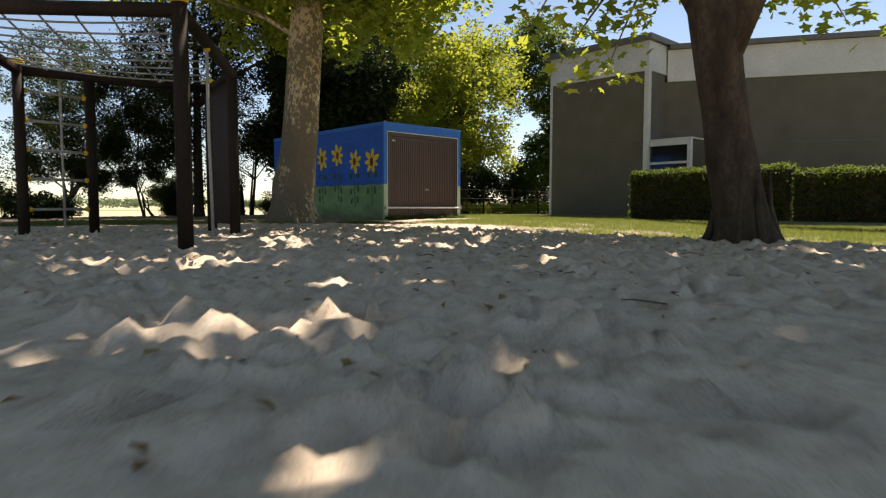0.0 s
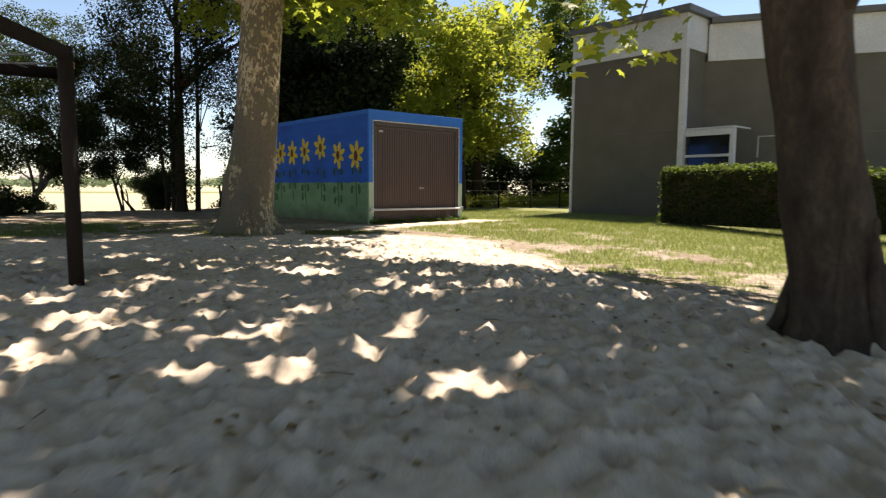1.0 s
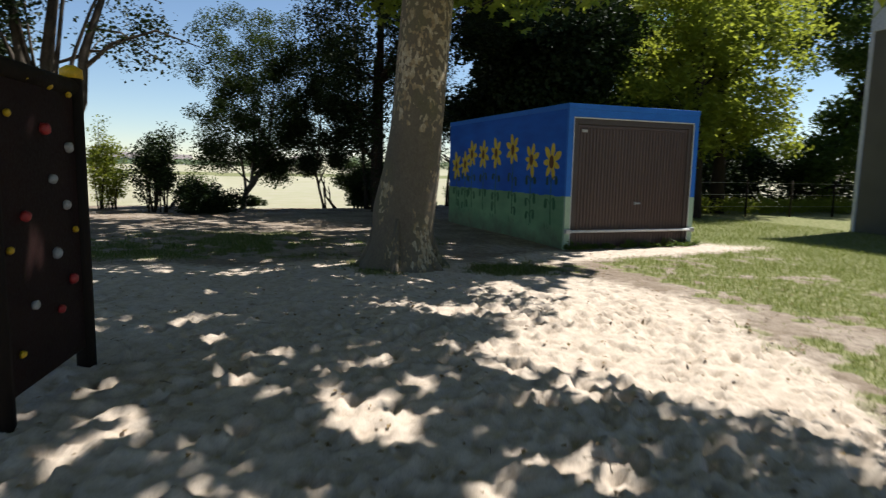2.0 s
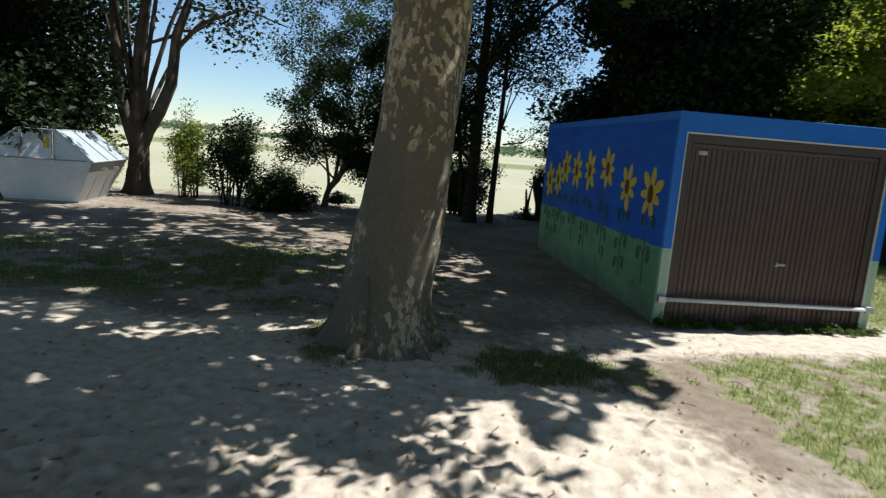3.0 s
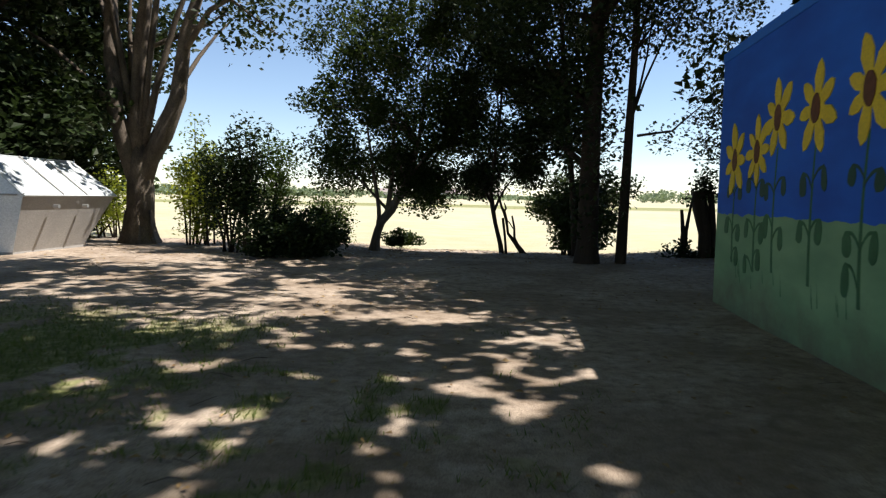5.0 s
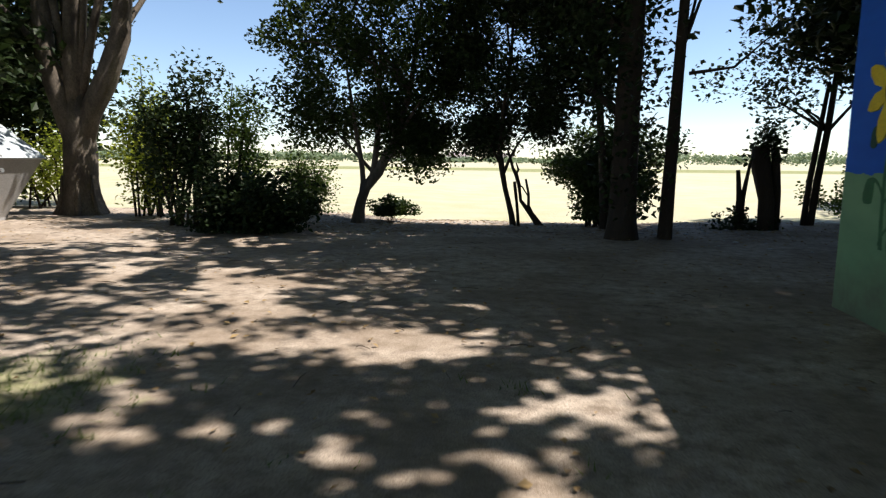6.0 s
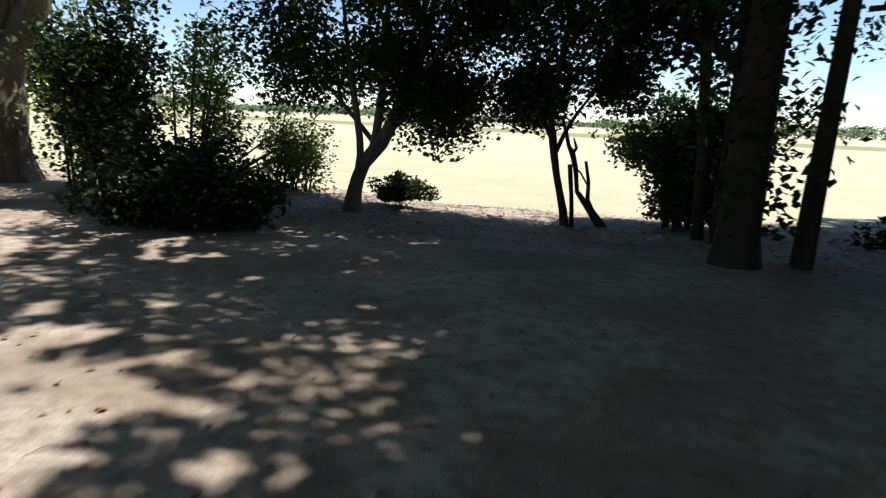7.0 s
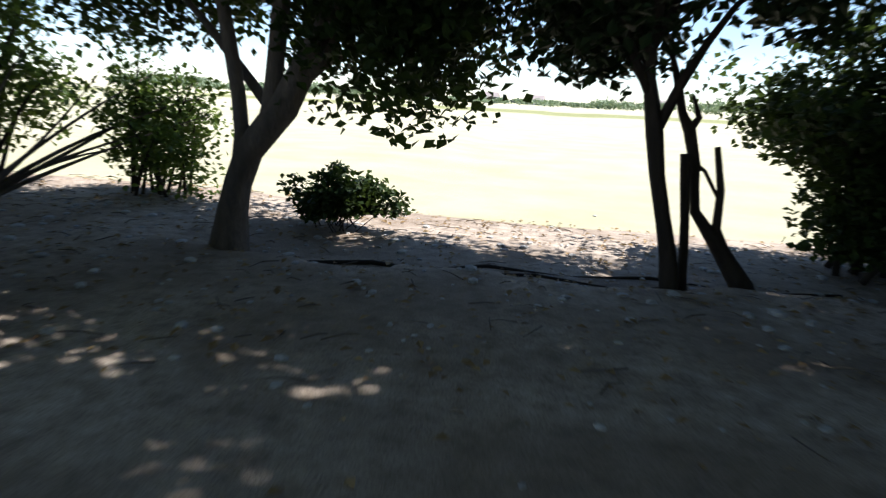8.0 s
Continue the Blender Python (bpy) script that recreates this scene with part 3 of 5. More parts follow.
    # barrier tube across the foot of the door
    bar = bmesh.new()
    tube(bar, [(0.02, -0.045, 0.335), (GW - 0.02, -0.045, 0.335)], [0.026, 0.026], 12)
    bar = part("barrier_bar", bar, WHITE_METAL, g, "white metal bar across the foot of the door", True)
    for x in (0.05, GW - 0.05):
        part("bracket", box(x - 0.05, x + 0.05, -0.075, 0.0, 0.295, 0.375, 0.008), STEEL, bar)
    return g, wall


def painted(name, outline, depth, material, parent, label=""):
    """A coat of paint on the west wall: an outline in y and z, depth in front of the wall."""
    return part(name, poly([(-depth, y, z) for y, z in outline], depth + 0.0005, (1, 0, 0)), material, parent, label)


def painted_leaf(parent, y, z, w, h, tilt, rng, material, coat):
    outline = []
    for j in range(14):
        a = 2 * math.pi * j / 14
        r = 1 + rng.uniform(-0.08, 0.08)
        u, v = w * r * math.sin(a) * (1 - 0.25 * math.cos(a)), h * r * math.copysign(abs(math.cos(a)) ** 0.75, math.cos(a))
        outline.append((y + u * math.cos(tilt) - v * math.sin(tilt), z + v * math.cos(tilt) + u * math.sin(tilt)))
    painted("painted_leaf", outline, coat, material, parent)


def sunflower(parent, y, z, size, turn, rng, coat):
    """A painted sunflower: broad pointed petals round an upright brown disc, a stem with drooping leaves on side arms."""
    outline, n = [], rng.choice((7, 7, 8))
    for k in range(n):
        a0 = turn + 2 * math.pi * (k + rng.uniform(-0.03, 0.03)) / n
        r1 = size * rng.uniform(0.86, 1.14) * (1 + 0.12 * abs(math.cos(a0)))
        for da, r in ((-0.43, 0.40), (-0.34, 0.66), (-0.16, 0.88), (0.0, 1.0), (0.14, 0.9), (0.34, 0.66), (0.43, 0.40)):
            a = a0 + da * 6.4 / n + rng.uniform(-0.015, 0.015)
            rr = r1 * r if r > 0.5 else size * r
            outline.append((y + math.sin(a) * rr, z + math.cos(a) * rr))
    f = painted("flower", outline, 0.004 + 0.0009 * coat, YELLOW, parent, "yellow painted sunflower with brown centre")
    disc = [(y + math.sin(a) * size * 0.24 * rng.uniform(0.93, 1.07), z + math.cos(a) * size * 0.38 * rng.uniform(0.95, 1.05)) for a in (2 * math.pi * k / 16 for k in range(16))]
    painted("disc", disc, 0.0125, BROWN_DISC, f)
    foot = rng.uniform(0.34, 0.5)
    line = bezier((0, y - 0.02, z - size * 0.85), (0, y + rng.uniform(0.0, 0.06), 0.95), (0, y - 0.03, foot), 8)
    w = [0.012 + 0.0012 * i for i in range(9)]
    stem = painted("stem", [(p.y - w[i], p.z) for i, p in enumerate(line)] + [(p.y + w[i], p.z) for i, p in reversed(list(enumerate(line)))], 0.0012 + 0.0001 * coat, STEM_GREEN, parent, "dark green painted stem")
    for level, zc in enumerate((1.22, 0.84, 0.55)):
        for sgn in (-1, 1):
            if level == 2 and rng.random() < 0.45:
                continue
            zl = zc + rng.uniform(-0.06, 0.05)
            yl = y + sgn * rng.uniform(0.13, 0.19)
            lw, lh = (rng.uniform(0.045, 0.06), rng.uniform(0.085, 0.12)) if level else (rng.uniform(0.04, 0.06), rng.uniform(0.07, 0.1))
            painted_leaf(stem, yl, zl, lw, lh, sgn * rng.uniform(-0.1, 0.2), rng, STEM_GREEN if level else DEEP_GREEN, 0.0022 + 0.0002 * coat + (0.0001 if sgn > 0 else 0))
            arm = bezier((0, y, zl - 0.03), (0, (y + yl) / 2, zl + lh * 1.1), (0, yl, zl + lh * 0.75), 6)
            painted("stalk", [(p.y, p.z - 0.012) for p in arm] + [(p.y, p.z + 0.012) for p in reversed(arm)], 0.0041 - 0.0001 * coat, STEM_GREEN if level else DEEP_GREEN, stem)
    for k in range(3):
        yg, zg = y + rng.uniform(-0.3, 0.3), rng.uniform(0.3, 0.4)
        painted("painted_grass", [(yg - 0.006, zg), (yg + 0.03, zg + rng.uniform(0.1, 0.2)), (yg + 0.008, zg)], 0.0008, STEM_GREEN, stem)


garage, mural_wall = build_garage()
frng = random.Random(4)
for coat, (fy, fz, fs) in enumerate(((0.54, 1.59, 0.37), (1.33, 1.635, 0.33), (2.16, 1.845, 0.34), (2.98, 1.785, 0.33), (3.68, 1.765, 0.33), (4.355, 1.785, 0.33), (4.78, 1.535, 0.32), (5.36, 1.495, 0.34))):
    sunflower(mural_wall, fy, fz, fs * 0.88, frng.uniform(-0.3, 0.3), frng, coat)


# ---- sports hall ----
def build_hall():
    h = empty("sports_hall", 9.5, 1.5, 0, 0, "grey rendered sports hall with a white fascia and flat roof", "building")
    # stair block, then the long hall set back behind it
    part("wall", box(0.0, 6.0, -4.0, 0.0, -0.2, 5.0), WALL_GREY, h)
    swing = Matrix.Translation((1.15, -4.0, 0)) @ Matrix.Rotation(radians(30), 4, "Z")

    def wing(name, bm, material, label=""):
        bm.transform(swing)
        return part(name, bm, material, h, label)
    wing("wall", box(0.0, 13.0, -30.0, 0.6, -0.2, 4.75), WALL_GREY)
    part("fascia", box(-0.05, 6.05, -4.05, 0.05, 5.0, 6.0, 0.01), WHITE_FASCIA, h, "white painted concrete fascia")
    wing("fascia", box(-0.05, 13.05, -30.05, -0.1, 4.75, 5.85, 0.01), WHITE_FASCIA, "white painted concrete fascia")
    part("roof_edge", box(-0.22, 6.2, -4.2, 0.2, 6.0, 6.2, 0.02), ROOF_EDGE, h, "dark metal roof edge")
    wing("roof_edge", box(-0.2, 13.2, -30.2, -0.15, 5.85, 6.03, 0.02), ROOF_EDGE, "dark metal roof edge")
    part("corner_trim", box(-0.05, 0.14, -4.05, -3.88, 0.0, 5.0, 0.01), WHITE_FASCIA, h, "white corner trim")
    part("corner_trim", box(-0.05, 0.07, -0.04, 0.05, 0.0, 5.0, 0.01), WHITE_FASCIA, h, "white corner trim")
    part("joint", box(-0.012, 0.0, -3.8, -1.6, 2.62, 2.645), ROOF_EDGE, h)
    for y in (-4.0, -9.0, -14.0):
        wing("joint", box(-0.012, 0.0, y - 4.9, y, 2.55, 2.575), ROOF_EDGE)
    # glazed porch
    w = part("window", box(0.14, 0.20, -5.45, -4.1, 1.0, 2.5), GLASS, h, "dark porch window with white frame")
    for y0, y1, z0, z1 in ((-5.5, -4.06, 2.42, 2.60), (-5.5, -5.38, 0.9, 2.42), (-5.38, -4.06, 1.8, 1.88), (-5.38, -4.06, 0.9, 1.0)):
        part("frame", box(0.08, 0.24, y0, y1, z0, z1, 0.01), WHITE_FASCIA, w)
    part("porch_wall", box(0.12, 1.15, -5.5, -4.05, -0.1, 0.9), WALL_GREY, h)
    part("porch_roof", box(0.10, 1.15, -5.5, -4.05, 2.61, 2.66, 0.01), WHITE_FASCIA, h)
    r = bmesh.new()
    tube(r, [(1.2, -5.7, 1.8), (1.2, -5.7, 2.4), (1.3, -6.3, 2.4), (1.3, -6.3, 2.0)], [0.025] * 4, 8)
    part("conduit", r, HOLD_GREY, h, "thin grey metal pipe")
    return h


build_hall()


def hedge(x, y0, y1, w, z1, seed, label):
    rng = np.random.default_rng(seed)
    top = empty("hedge", x, (y0 + y1) / 2, 0, 0, label, "hedge")
    L = (y1 - y0) / 2
    count = int((y1 - y0) * 2600)
    a = rng.uniform(-L, L, count)
    face = rng.uniform(0, 1, count)
    zz = np.where(face < 0.3, z1, rng.uniform(0.02, z1, count))
    xx = np.where(face < 0.3, rng.uniform(-w, w, count), np.where(face < 0.72, -w, w))
    wav = np.array([0.10 * fbm(q * 1.1, 0.3, seed) + 0.07 * fbm(q * 4.0, 1.3, seed) for q in a])
    pts = np.stack([xx + np.sign(xx) * wav + rng.normal(0, 0.035, count), a, np.maximum(0.03, zz * (1 + wav * 0.5) + rng.normal(0, 0.04, count))], -1)
    finish("foliage", leaf_mesh("foliage", pts, 0.075, rng), HEDGE_LEAF, top)
    # Added dark box fills the hedge, so gaps between leaves look shaded.
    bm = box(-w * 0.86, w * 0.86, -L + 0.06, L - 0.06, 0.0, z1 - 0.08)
    part("core", bm, DARK_BARK, top, "added dark box for the shade inside the hedge")
    return top


hedge(6.9, -7.9, -3.55, 0.45, 1.38, 21, "clipped green hedge with sunlit top before the hall")
hedge(6.7, -22.0, -8.05, 0.45, 1.22, 22, "long clipped green hedge with sunlit top")
# ---- plane trees of the playground ----
LIT_EDGE = ((-12.5, -0.6), (-7.3, -0.8), (-6.9, -2.2), (-6.5, -3.3), (-5.6, -3.5), (-4.0, -2.2), (-2.9, -1.3), (-2.2, -0.5), (-1.2, -0.4), (-0.5, 0.4), (0.0, 1.2))


def lit_edge(sx, sy):
    """How far points of the ground lie outside the open sunny lawn and sand, in metres."""
    d = np.interp(sy, [p[0] for p in LIT_EDGE], [p[1] for p in LIT_EDGE]) - 0.3 - sx
    return np.where((sy > -12.5) & (sy < 0.0), d, 9.0)


# Ground spots wanted sun-flecked (x, y, radius, amount); leaves above are cut to suit.
FLECK_SPOTS = ((-7.3, -8.6, 0.9, 0.58), (-6.9, -6.4, 0.8, 0.52), (-8.6, -9.3, 0.8, 0.4), (-7.7, -10.5, 0.7, 0.42), (-6.2, -10.0, 0.6, 0.42), (-9.4, -11.2, 0.8, 0.3), (-5.0, -6.2, 0.7, 0.65), (-6.3, -8.4, 0.8, 0.42), (-4.6, -7.4, 0.8, 0.42), (-4.2, -0.9, 0.9, 0.8), (-4.7, -1.8, 0.8, 0.55), (-3.3, -2.3, 0.9, 0.2), (-2.4, 2.8, 1.3, 0.34), (-3.8, 2.2, 1.1, 0.3), (-5.6, 4.0, 1.4, 0.12),
            (-1.9, 3.6, 0.5, 1.0), (-2.9, 4.5, 0.5, 1.0), (-4.3, 6.15, 0.55, 0.85), (-4.35, 5.5, 0.68, 1.0), (-2.3, 3.1, 0.55, 0.7), (-3.8, 4.6, 0.5, 0.6), (-4.7, 6.3, 0.5, 0.8), (-5.8, 6.5, 1.0, 0.55), (-6.6, 7.6, 0.9, 0.55), (-7.5, 5.5, 1.6, 0.4))


def keep_by_shadow(p):
    """Which leaves stay: cut by projected shadow to place the sunny lawn and flecks."""
    z = p[:, 2]
    sx, sy = p[:, 0] - z * to_sun.x / to_sun.z, p[:, 1] - z * to_sun.y / to_sun.z
    out = lit_edge(sx, sy) + 0.5 * np.array([noise.noise((u * 1.6, w * 1.6, 7.0)) for u, w in zip(sx, sy)])
    high = (z > 6.0) & (sx > -4.7) & (sx < -2.3) & (sy > -4.2) & (sy < -2.5)
    openness = 0.75 * np.exp(-np.maximum(out, 0.0) / 0.5)
    for gx, gy, r, a in FLECK_SPOTS:
        openness = np.maximum(openness, a * np.exp(-((sx - gx) ** 2 + (sy - gy) ** 2) / (r * r)))
    gap = np.array([noise.noise((u * 2.7 + 5.3, w * 2.7, 0.05 * h)) + 0.95 * noise.noise((u * 7.6, w * 7.6, 3.0 + 0.05 * h)) for u, w, h in zip(sx, sy, z)])
    return (out >= 0) & ~high & (gap < 0.50 - 0.95 * openness + np.where(sy < -10.2, 0.08, 0.0) + np.where((sx > -9.5) & (sx < -4.2) & (sy > -0.6) & (sy < 4.2), 0.12, 0.0) + np.where((sx > -3.1) & (sx < -0.9) & (sy > -2.4) & (sy < 1.2), 0.2, 0.0) + np.where(((sx > -3.75) & (sy > 5.1)) | ((sx > -2.35) & (sy > 4.5)) | ((sx > -5.2) & (sy > 6.6)), 0.3, 0.0))


P1 = (-4.08, -10.77)
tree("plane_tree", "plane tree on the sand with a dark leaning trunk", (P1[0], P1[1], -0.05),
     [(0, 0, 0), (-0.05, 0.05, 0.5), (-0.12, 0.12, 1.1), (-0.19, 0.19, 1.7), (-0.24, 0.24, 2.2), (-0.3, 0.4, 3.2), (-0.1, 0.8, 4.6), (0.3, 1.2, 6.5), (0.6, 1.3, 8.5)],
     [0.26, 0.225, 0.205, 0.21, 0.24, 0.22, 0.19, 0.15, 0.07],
     # The last lobes are out of view, added to shade the sand.
     [((-1.5, -0.3, 7.4), (6.2, 6.0, 3.0), 1.0), ((-0.4, 3.5, 7.0), (3.6, 2.4, 2.2), 0.35), ((1.3, 1.4, 4.4), (2.4, 2.4, 0.7), 0.10), ((4.8, 1.8, 5.2), (2.6, 2.2, 1.3), 0.22), ((2.2, -0.7, 6.0), (2.6, 2.6, 1.4), 0.2), ((2.4, 3.9, 7.6), (3.4, 2.4, 1.4), 0.4), ((2.0, 0.3, 7.2), (2.6, 2.6, 1.2), 0.35), ((-0.8, -0.6, 7.0), (2.6, 2.4, 1.2), 0.5)], BACKLIT_PLANE_BARK, PLANE_LEAF, 1, clumps=270, per=190, spread=(0.34, 0.34, 0.24), size=0.155, limbs=16, limb_r=0.13, flare=0.45, seg=22, group="plane trees",
     extra=[([(-0.2, 0.2, 1.9), (0.05, -0.02, 2.7), (0.55, -0.2, 3.9), (1.2, -0.3, 5.2), (1.9, -0.6, 6.6)], [0.22, 0.2, 0.17, 0.13, 0.07]),
            ([(-0.22, 0.24, 2.2), (-0.6, 0.7, 3.3), (-0.9, 1.4, 4.6), (-0.8, 2.1, 6.6)], [0.2, 0.18, 0.14, 0.06])],
     keep=keep_by_shadow, ragged=0.25, low=3.9)
P2 = (-3.39, -1.08)
tree("plane_tree", "tall plane tree with flaking mottled bark beside the garage", (P2[0], P2[1], -0.03),
     [(0, 0, 0), (0.02, 0.0, 0.6), (0.13, -0.02, 1.4), (0.21, -0.02, 2.2), (0.27, -0.03, 3.0), (0.36, -0.04, 4.2), (0.5, 0.0, 6.0), (0.5, 0.2, 8.5), (0.4, 0.2, 10.5)],
     [0.47, 0.435, 0.405, 0.39, 0.375, 0.34, 0.26, 0.15, 0.06],
     # The high outer lobes are out of view, added to shade sand and soil.
     [((1.4, 1.6, 8.4), (6.4, 6.2, 3.0), 1.0), ((-2.4, -3.0, 7.4), (4.8, 4.4, 2.2), 0.75), ((1.6, 2.0, 5.2), (2.0, 2.2, 0.8), 0.1), ((2.5, -1.3, 4.8), (1.9, 1.8, 0.75), 0.07), ((-1.9, -0.4, 5.0), (2.4, 1.6, 0.6), 0.07), ((2.8, -2.4, 8.2), (3.4, 2.8, 1.5), 0.5), ((4.2, 3.4, 7.4), (2.8, 2.6, 1.3), 0.45), ((0.6, 3.6, 7.8), (2.6, 2.4, 1.3), 0.35), ((-1.6, 7.2, 8.0), (4.4, 2.8, 1.4), 0.6), ((-5.4, 5.6, 7.6), (2.6, 3.4, 1.3), 0.35), ((6.6, 0.5, 8.0), (2.0, 1.8, 1.1), 0.32)], PLANE_BARK, PLANE_LEAF, 2, clumps=270, per=200, spread=(0.35, 0.35, 0.24), size=0.155, limbs=18, limb_r=0.12, flare=0.4, seg=30, group="plane trees",
     extra=[([(0.42, -0.05, 3.9), (-0.4, 0.3, 4.4), (-1.6, 0.7, 4.7), (-3.0, 1.0, 5.1)], [0.055, 0.045, 0.035, 0.02])],
     keep=keep_by_shadow, ragged=0.25, low=3.9)
FK = (-10.4, 11.5)
tree("plane_tree", "forked plane tree with pale blotched limbs at the field edge", (FK[0], FK[1], -0.05),
     [(0, 0, 0), (0.0, 0.0, 0.6), (0.02, 0.02, 1.2), (0.03, 0.03, 1.75), (0.03, 0.04, 2.2)], [0.33, 0.29, 0.27, 0.25, 0.14],
     [((0.0, 0.5, 8.0), (3.6, 3.2, 2.6), 1.0), ((-2.4, -0.5, 5.6), (1.6, 1.8, 1.2), 0.3), ((2.6, 0.2, 5.0), (0.9, 0.9, 0.9), 0.16)], BLOTCHED_BARK, BACKLIT_LEAF, 3, clumps=45, per=110, spread=(0.45, 0.45, 0.35), size=0.15, limbs=8, limb_r=0.09, flare=0.35, group="plane trees",
     extra=[([(-0.02, 0.02, 1.35), (-0.22, -0.02, 2.0), (-0.45, -0.05, 2.8), (-0.55, 0.0, 4.0), (-0.75, 0.3, 5.6), (-1.3, 0.6, 7.4)], [0.21, 0.2, 0.18, 0.165, 0.13, 0.06]),
            ([(0.03, 0.05, 1.85), (-0.05, 0.1, 2.9), (0.0, 0.2, 4.4), (0.25, 0.3, 6.2), (0.2, 0.2, 8.0)], [0.2, 0.17, 0.15, 0.11, 0.05]),
            ([(0.05, 0.03, 1.3), (0.25, 0.06, 1.85), (0.55, 0.1, 2.4), (0.85, 0.2, 3.2), (0.95, 0.35, 4.6), (1.5, 0.6, 6.4), (1.9, 0.9, 8.2)], [0.2, 0.2, 0.185, 0.17, 0.14, 0.09, 0.04]),
            ([(0.95, 0.3, 4.2), (1.8, -0.2, 4.9), (3.0, -0.6, 5.3), (4.2, -0.8, 4.9)], [0.07, 0.055, 0.035, 0.015]),
            ([(0.95, 0.35, 4.6), (0.3, 0.2, 4.3), (-0.2, 0.1, 4.35)], [0.06, 0.045, 0.03]), ([(0.98, 0.35, 4.7), (1.5, 0.3, 4.75), (2.0, 0.2, 5.0)], [0.05, 0.035, 0.012]),
            ([(1.2, 0.45, 5.4), (2.0, 0.2, 5.3), (2.8, 0.0, 4.7), (3.4, -0.1, 4.3)], [0.045, 0.03, 0.02, 0.008]), ([(1.5, 0.6, 6.4), (2.2, 0.5, 6.6), (3.2, 0.3, 6.3)], [0.04, 0.028, 0.01])])


def low_branch(parent_name, label, start, bend, end, seed, leaves=90, size=0.2):
    """A hanging plane branch with large lobed leaves."""
    rng = np.random.default_rng(seed)
    top = empty(parent_name, *start, 0, label, "branch")
    s = Vector(start)
    line = bezier((0, 0, 0), Vector(bend) - s, Vector(end) - s, 8)
    bm = tube(bmesh.new(), line, [0.035 - 0.0035 * i for i in range(9)], 6, 0.15)
    pts = []
    for i in range(leaves):
        p = line[2 + int(rng.integers(7))]
        pts.append(np.array(p) + rng.normal(size=3) * np.array((0.3, 0.3, 0.16)) - np.array((0, 0, 0.08)))
    part("stem", bm, PLANE_BARK, top)
    tagged(finish("leaf_spray", leaf_mesh("leaf_spray", np.array(pts), size, rng, 0.9, True), PLANE_LEAF, top), kind="stuff")
    return top


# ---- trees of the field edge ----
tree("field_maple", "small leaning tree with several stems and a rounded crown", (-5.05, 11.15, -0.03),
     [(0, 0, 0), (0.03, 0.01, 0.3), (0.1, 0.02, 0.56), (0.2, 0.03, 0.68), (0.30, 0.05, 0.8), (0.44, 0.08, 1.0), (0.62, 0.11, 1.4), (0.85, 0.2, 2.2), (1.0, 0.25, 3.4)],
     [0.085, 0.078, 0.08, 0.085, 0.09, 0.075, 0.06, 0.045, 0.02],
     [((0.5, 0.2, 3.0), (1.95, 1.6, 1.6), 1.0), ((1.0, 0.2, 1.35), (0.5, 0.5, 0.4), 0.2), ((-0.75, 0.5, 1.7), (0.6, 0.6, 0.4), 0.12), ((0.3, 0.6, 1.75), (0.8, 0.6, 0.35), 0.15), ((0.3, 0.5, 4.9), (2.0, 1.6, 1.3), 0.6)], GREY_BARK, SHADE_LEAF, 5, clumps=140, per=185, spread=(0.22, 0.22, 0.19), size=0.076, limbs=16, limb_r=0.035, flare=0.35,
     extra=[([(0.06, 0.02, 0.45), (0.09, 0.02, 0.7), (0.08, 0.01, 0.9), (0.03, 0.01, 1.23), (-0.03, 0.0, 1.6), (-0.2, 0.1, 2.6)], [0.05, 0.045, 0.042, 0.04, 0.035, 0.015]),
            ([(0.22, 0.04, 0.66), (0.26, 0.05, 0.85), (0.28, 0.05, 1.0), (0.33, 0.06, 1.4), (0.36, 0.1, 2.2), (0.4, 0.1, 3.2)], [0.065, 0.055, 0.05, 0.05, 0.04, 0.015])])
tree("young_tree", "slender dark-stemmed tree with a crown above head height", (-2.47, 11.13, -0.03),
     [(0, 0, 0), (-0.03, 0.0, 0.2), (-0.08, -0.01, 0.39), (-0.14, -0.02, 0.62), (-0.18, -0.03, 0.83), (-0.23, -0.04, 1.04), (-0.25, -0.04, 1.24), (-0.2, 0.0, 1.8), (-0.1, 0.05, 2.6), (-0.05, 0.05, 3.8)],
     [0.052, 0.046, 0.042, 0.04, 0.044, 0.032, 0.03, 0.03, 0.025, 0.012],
     [((-0.1, 0.2, 2.9), (1.3, 1.1, 1.35), 1.0), ((-0.45, 0.1, 1.45), (0.35, 0.4, 0.22), 0.14), ((-0.95, 0.2, 1.65), (0.5, 0.5, 0.2), 0.06), ((0.3, 0.3, 1.65), (0.5, 0.5, 0.3), 0.1), ((-0.1, 0.3, 4.6), (1.5, 1.2, 1.2), 0.5)], DARK_BARK, BACKLIT_LEAF, 6, clumps=115, per=200, spread=(0.19, 0.19, 0.16), size=0.074, limbs=9, limb_r=0.03, seg=16,
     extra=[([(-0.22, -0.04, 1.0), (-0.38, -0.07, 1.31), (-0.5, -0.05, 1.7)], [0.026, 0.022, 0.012])])


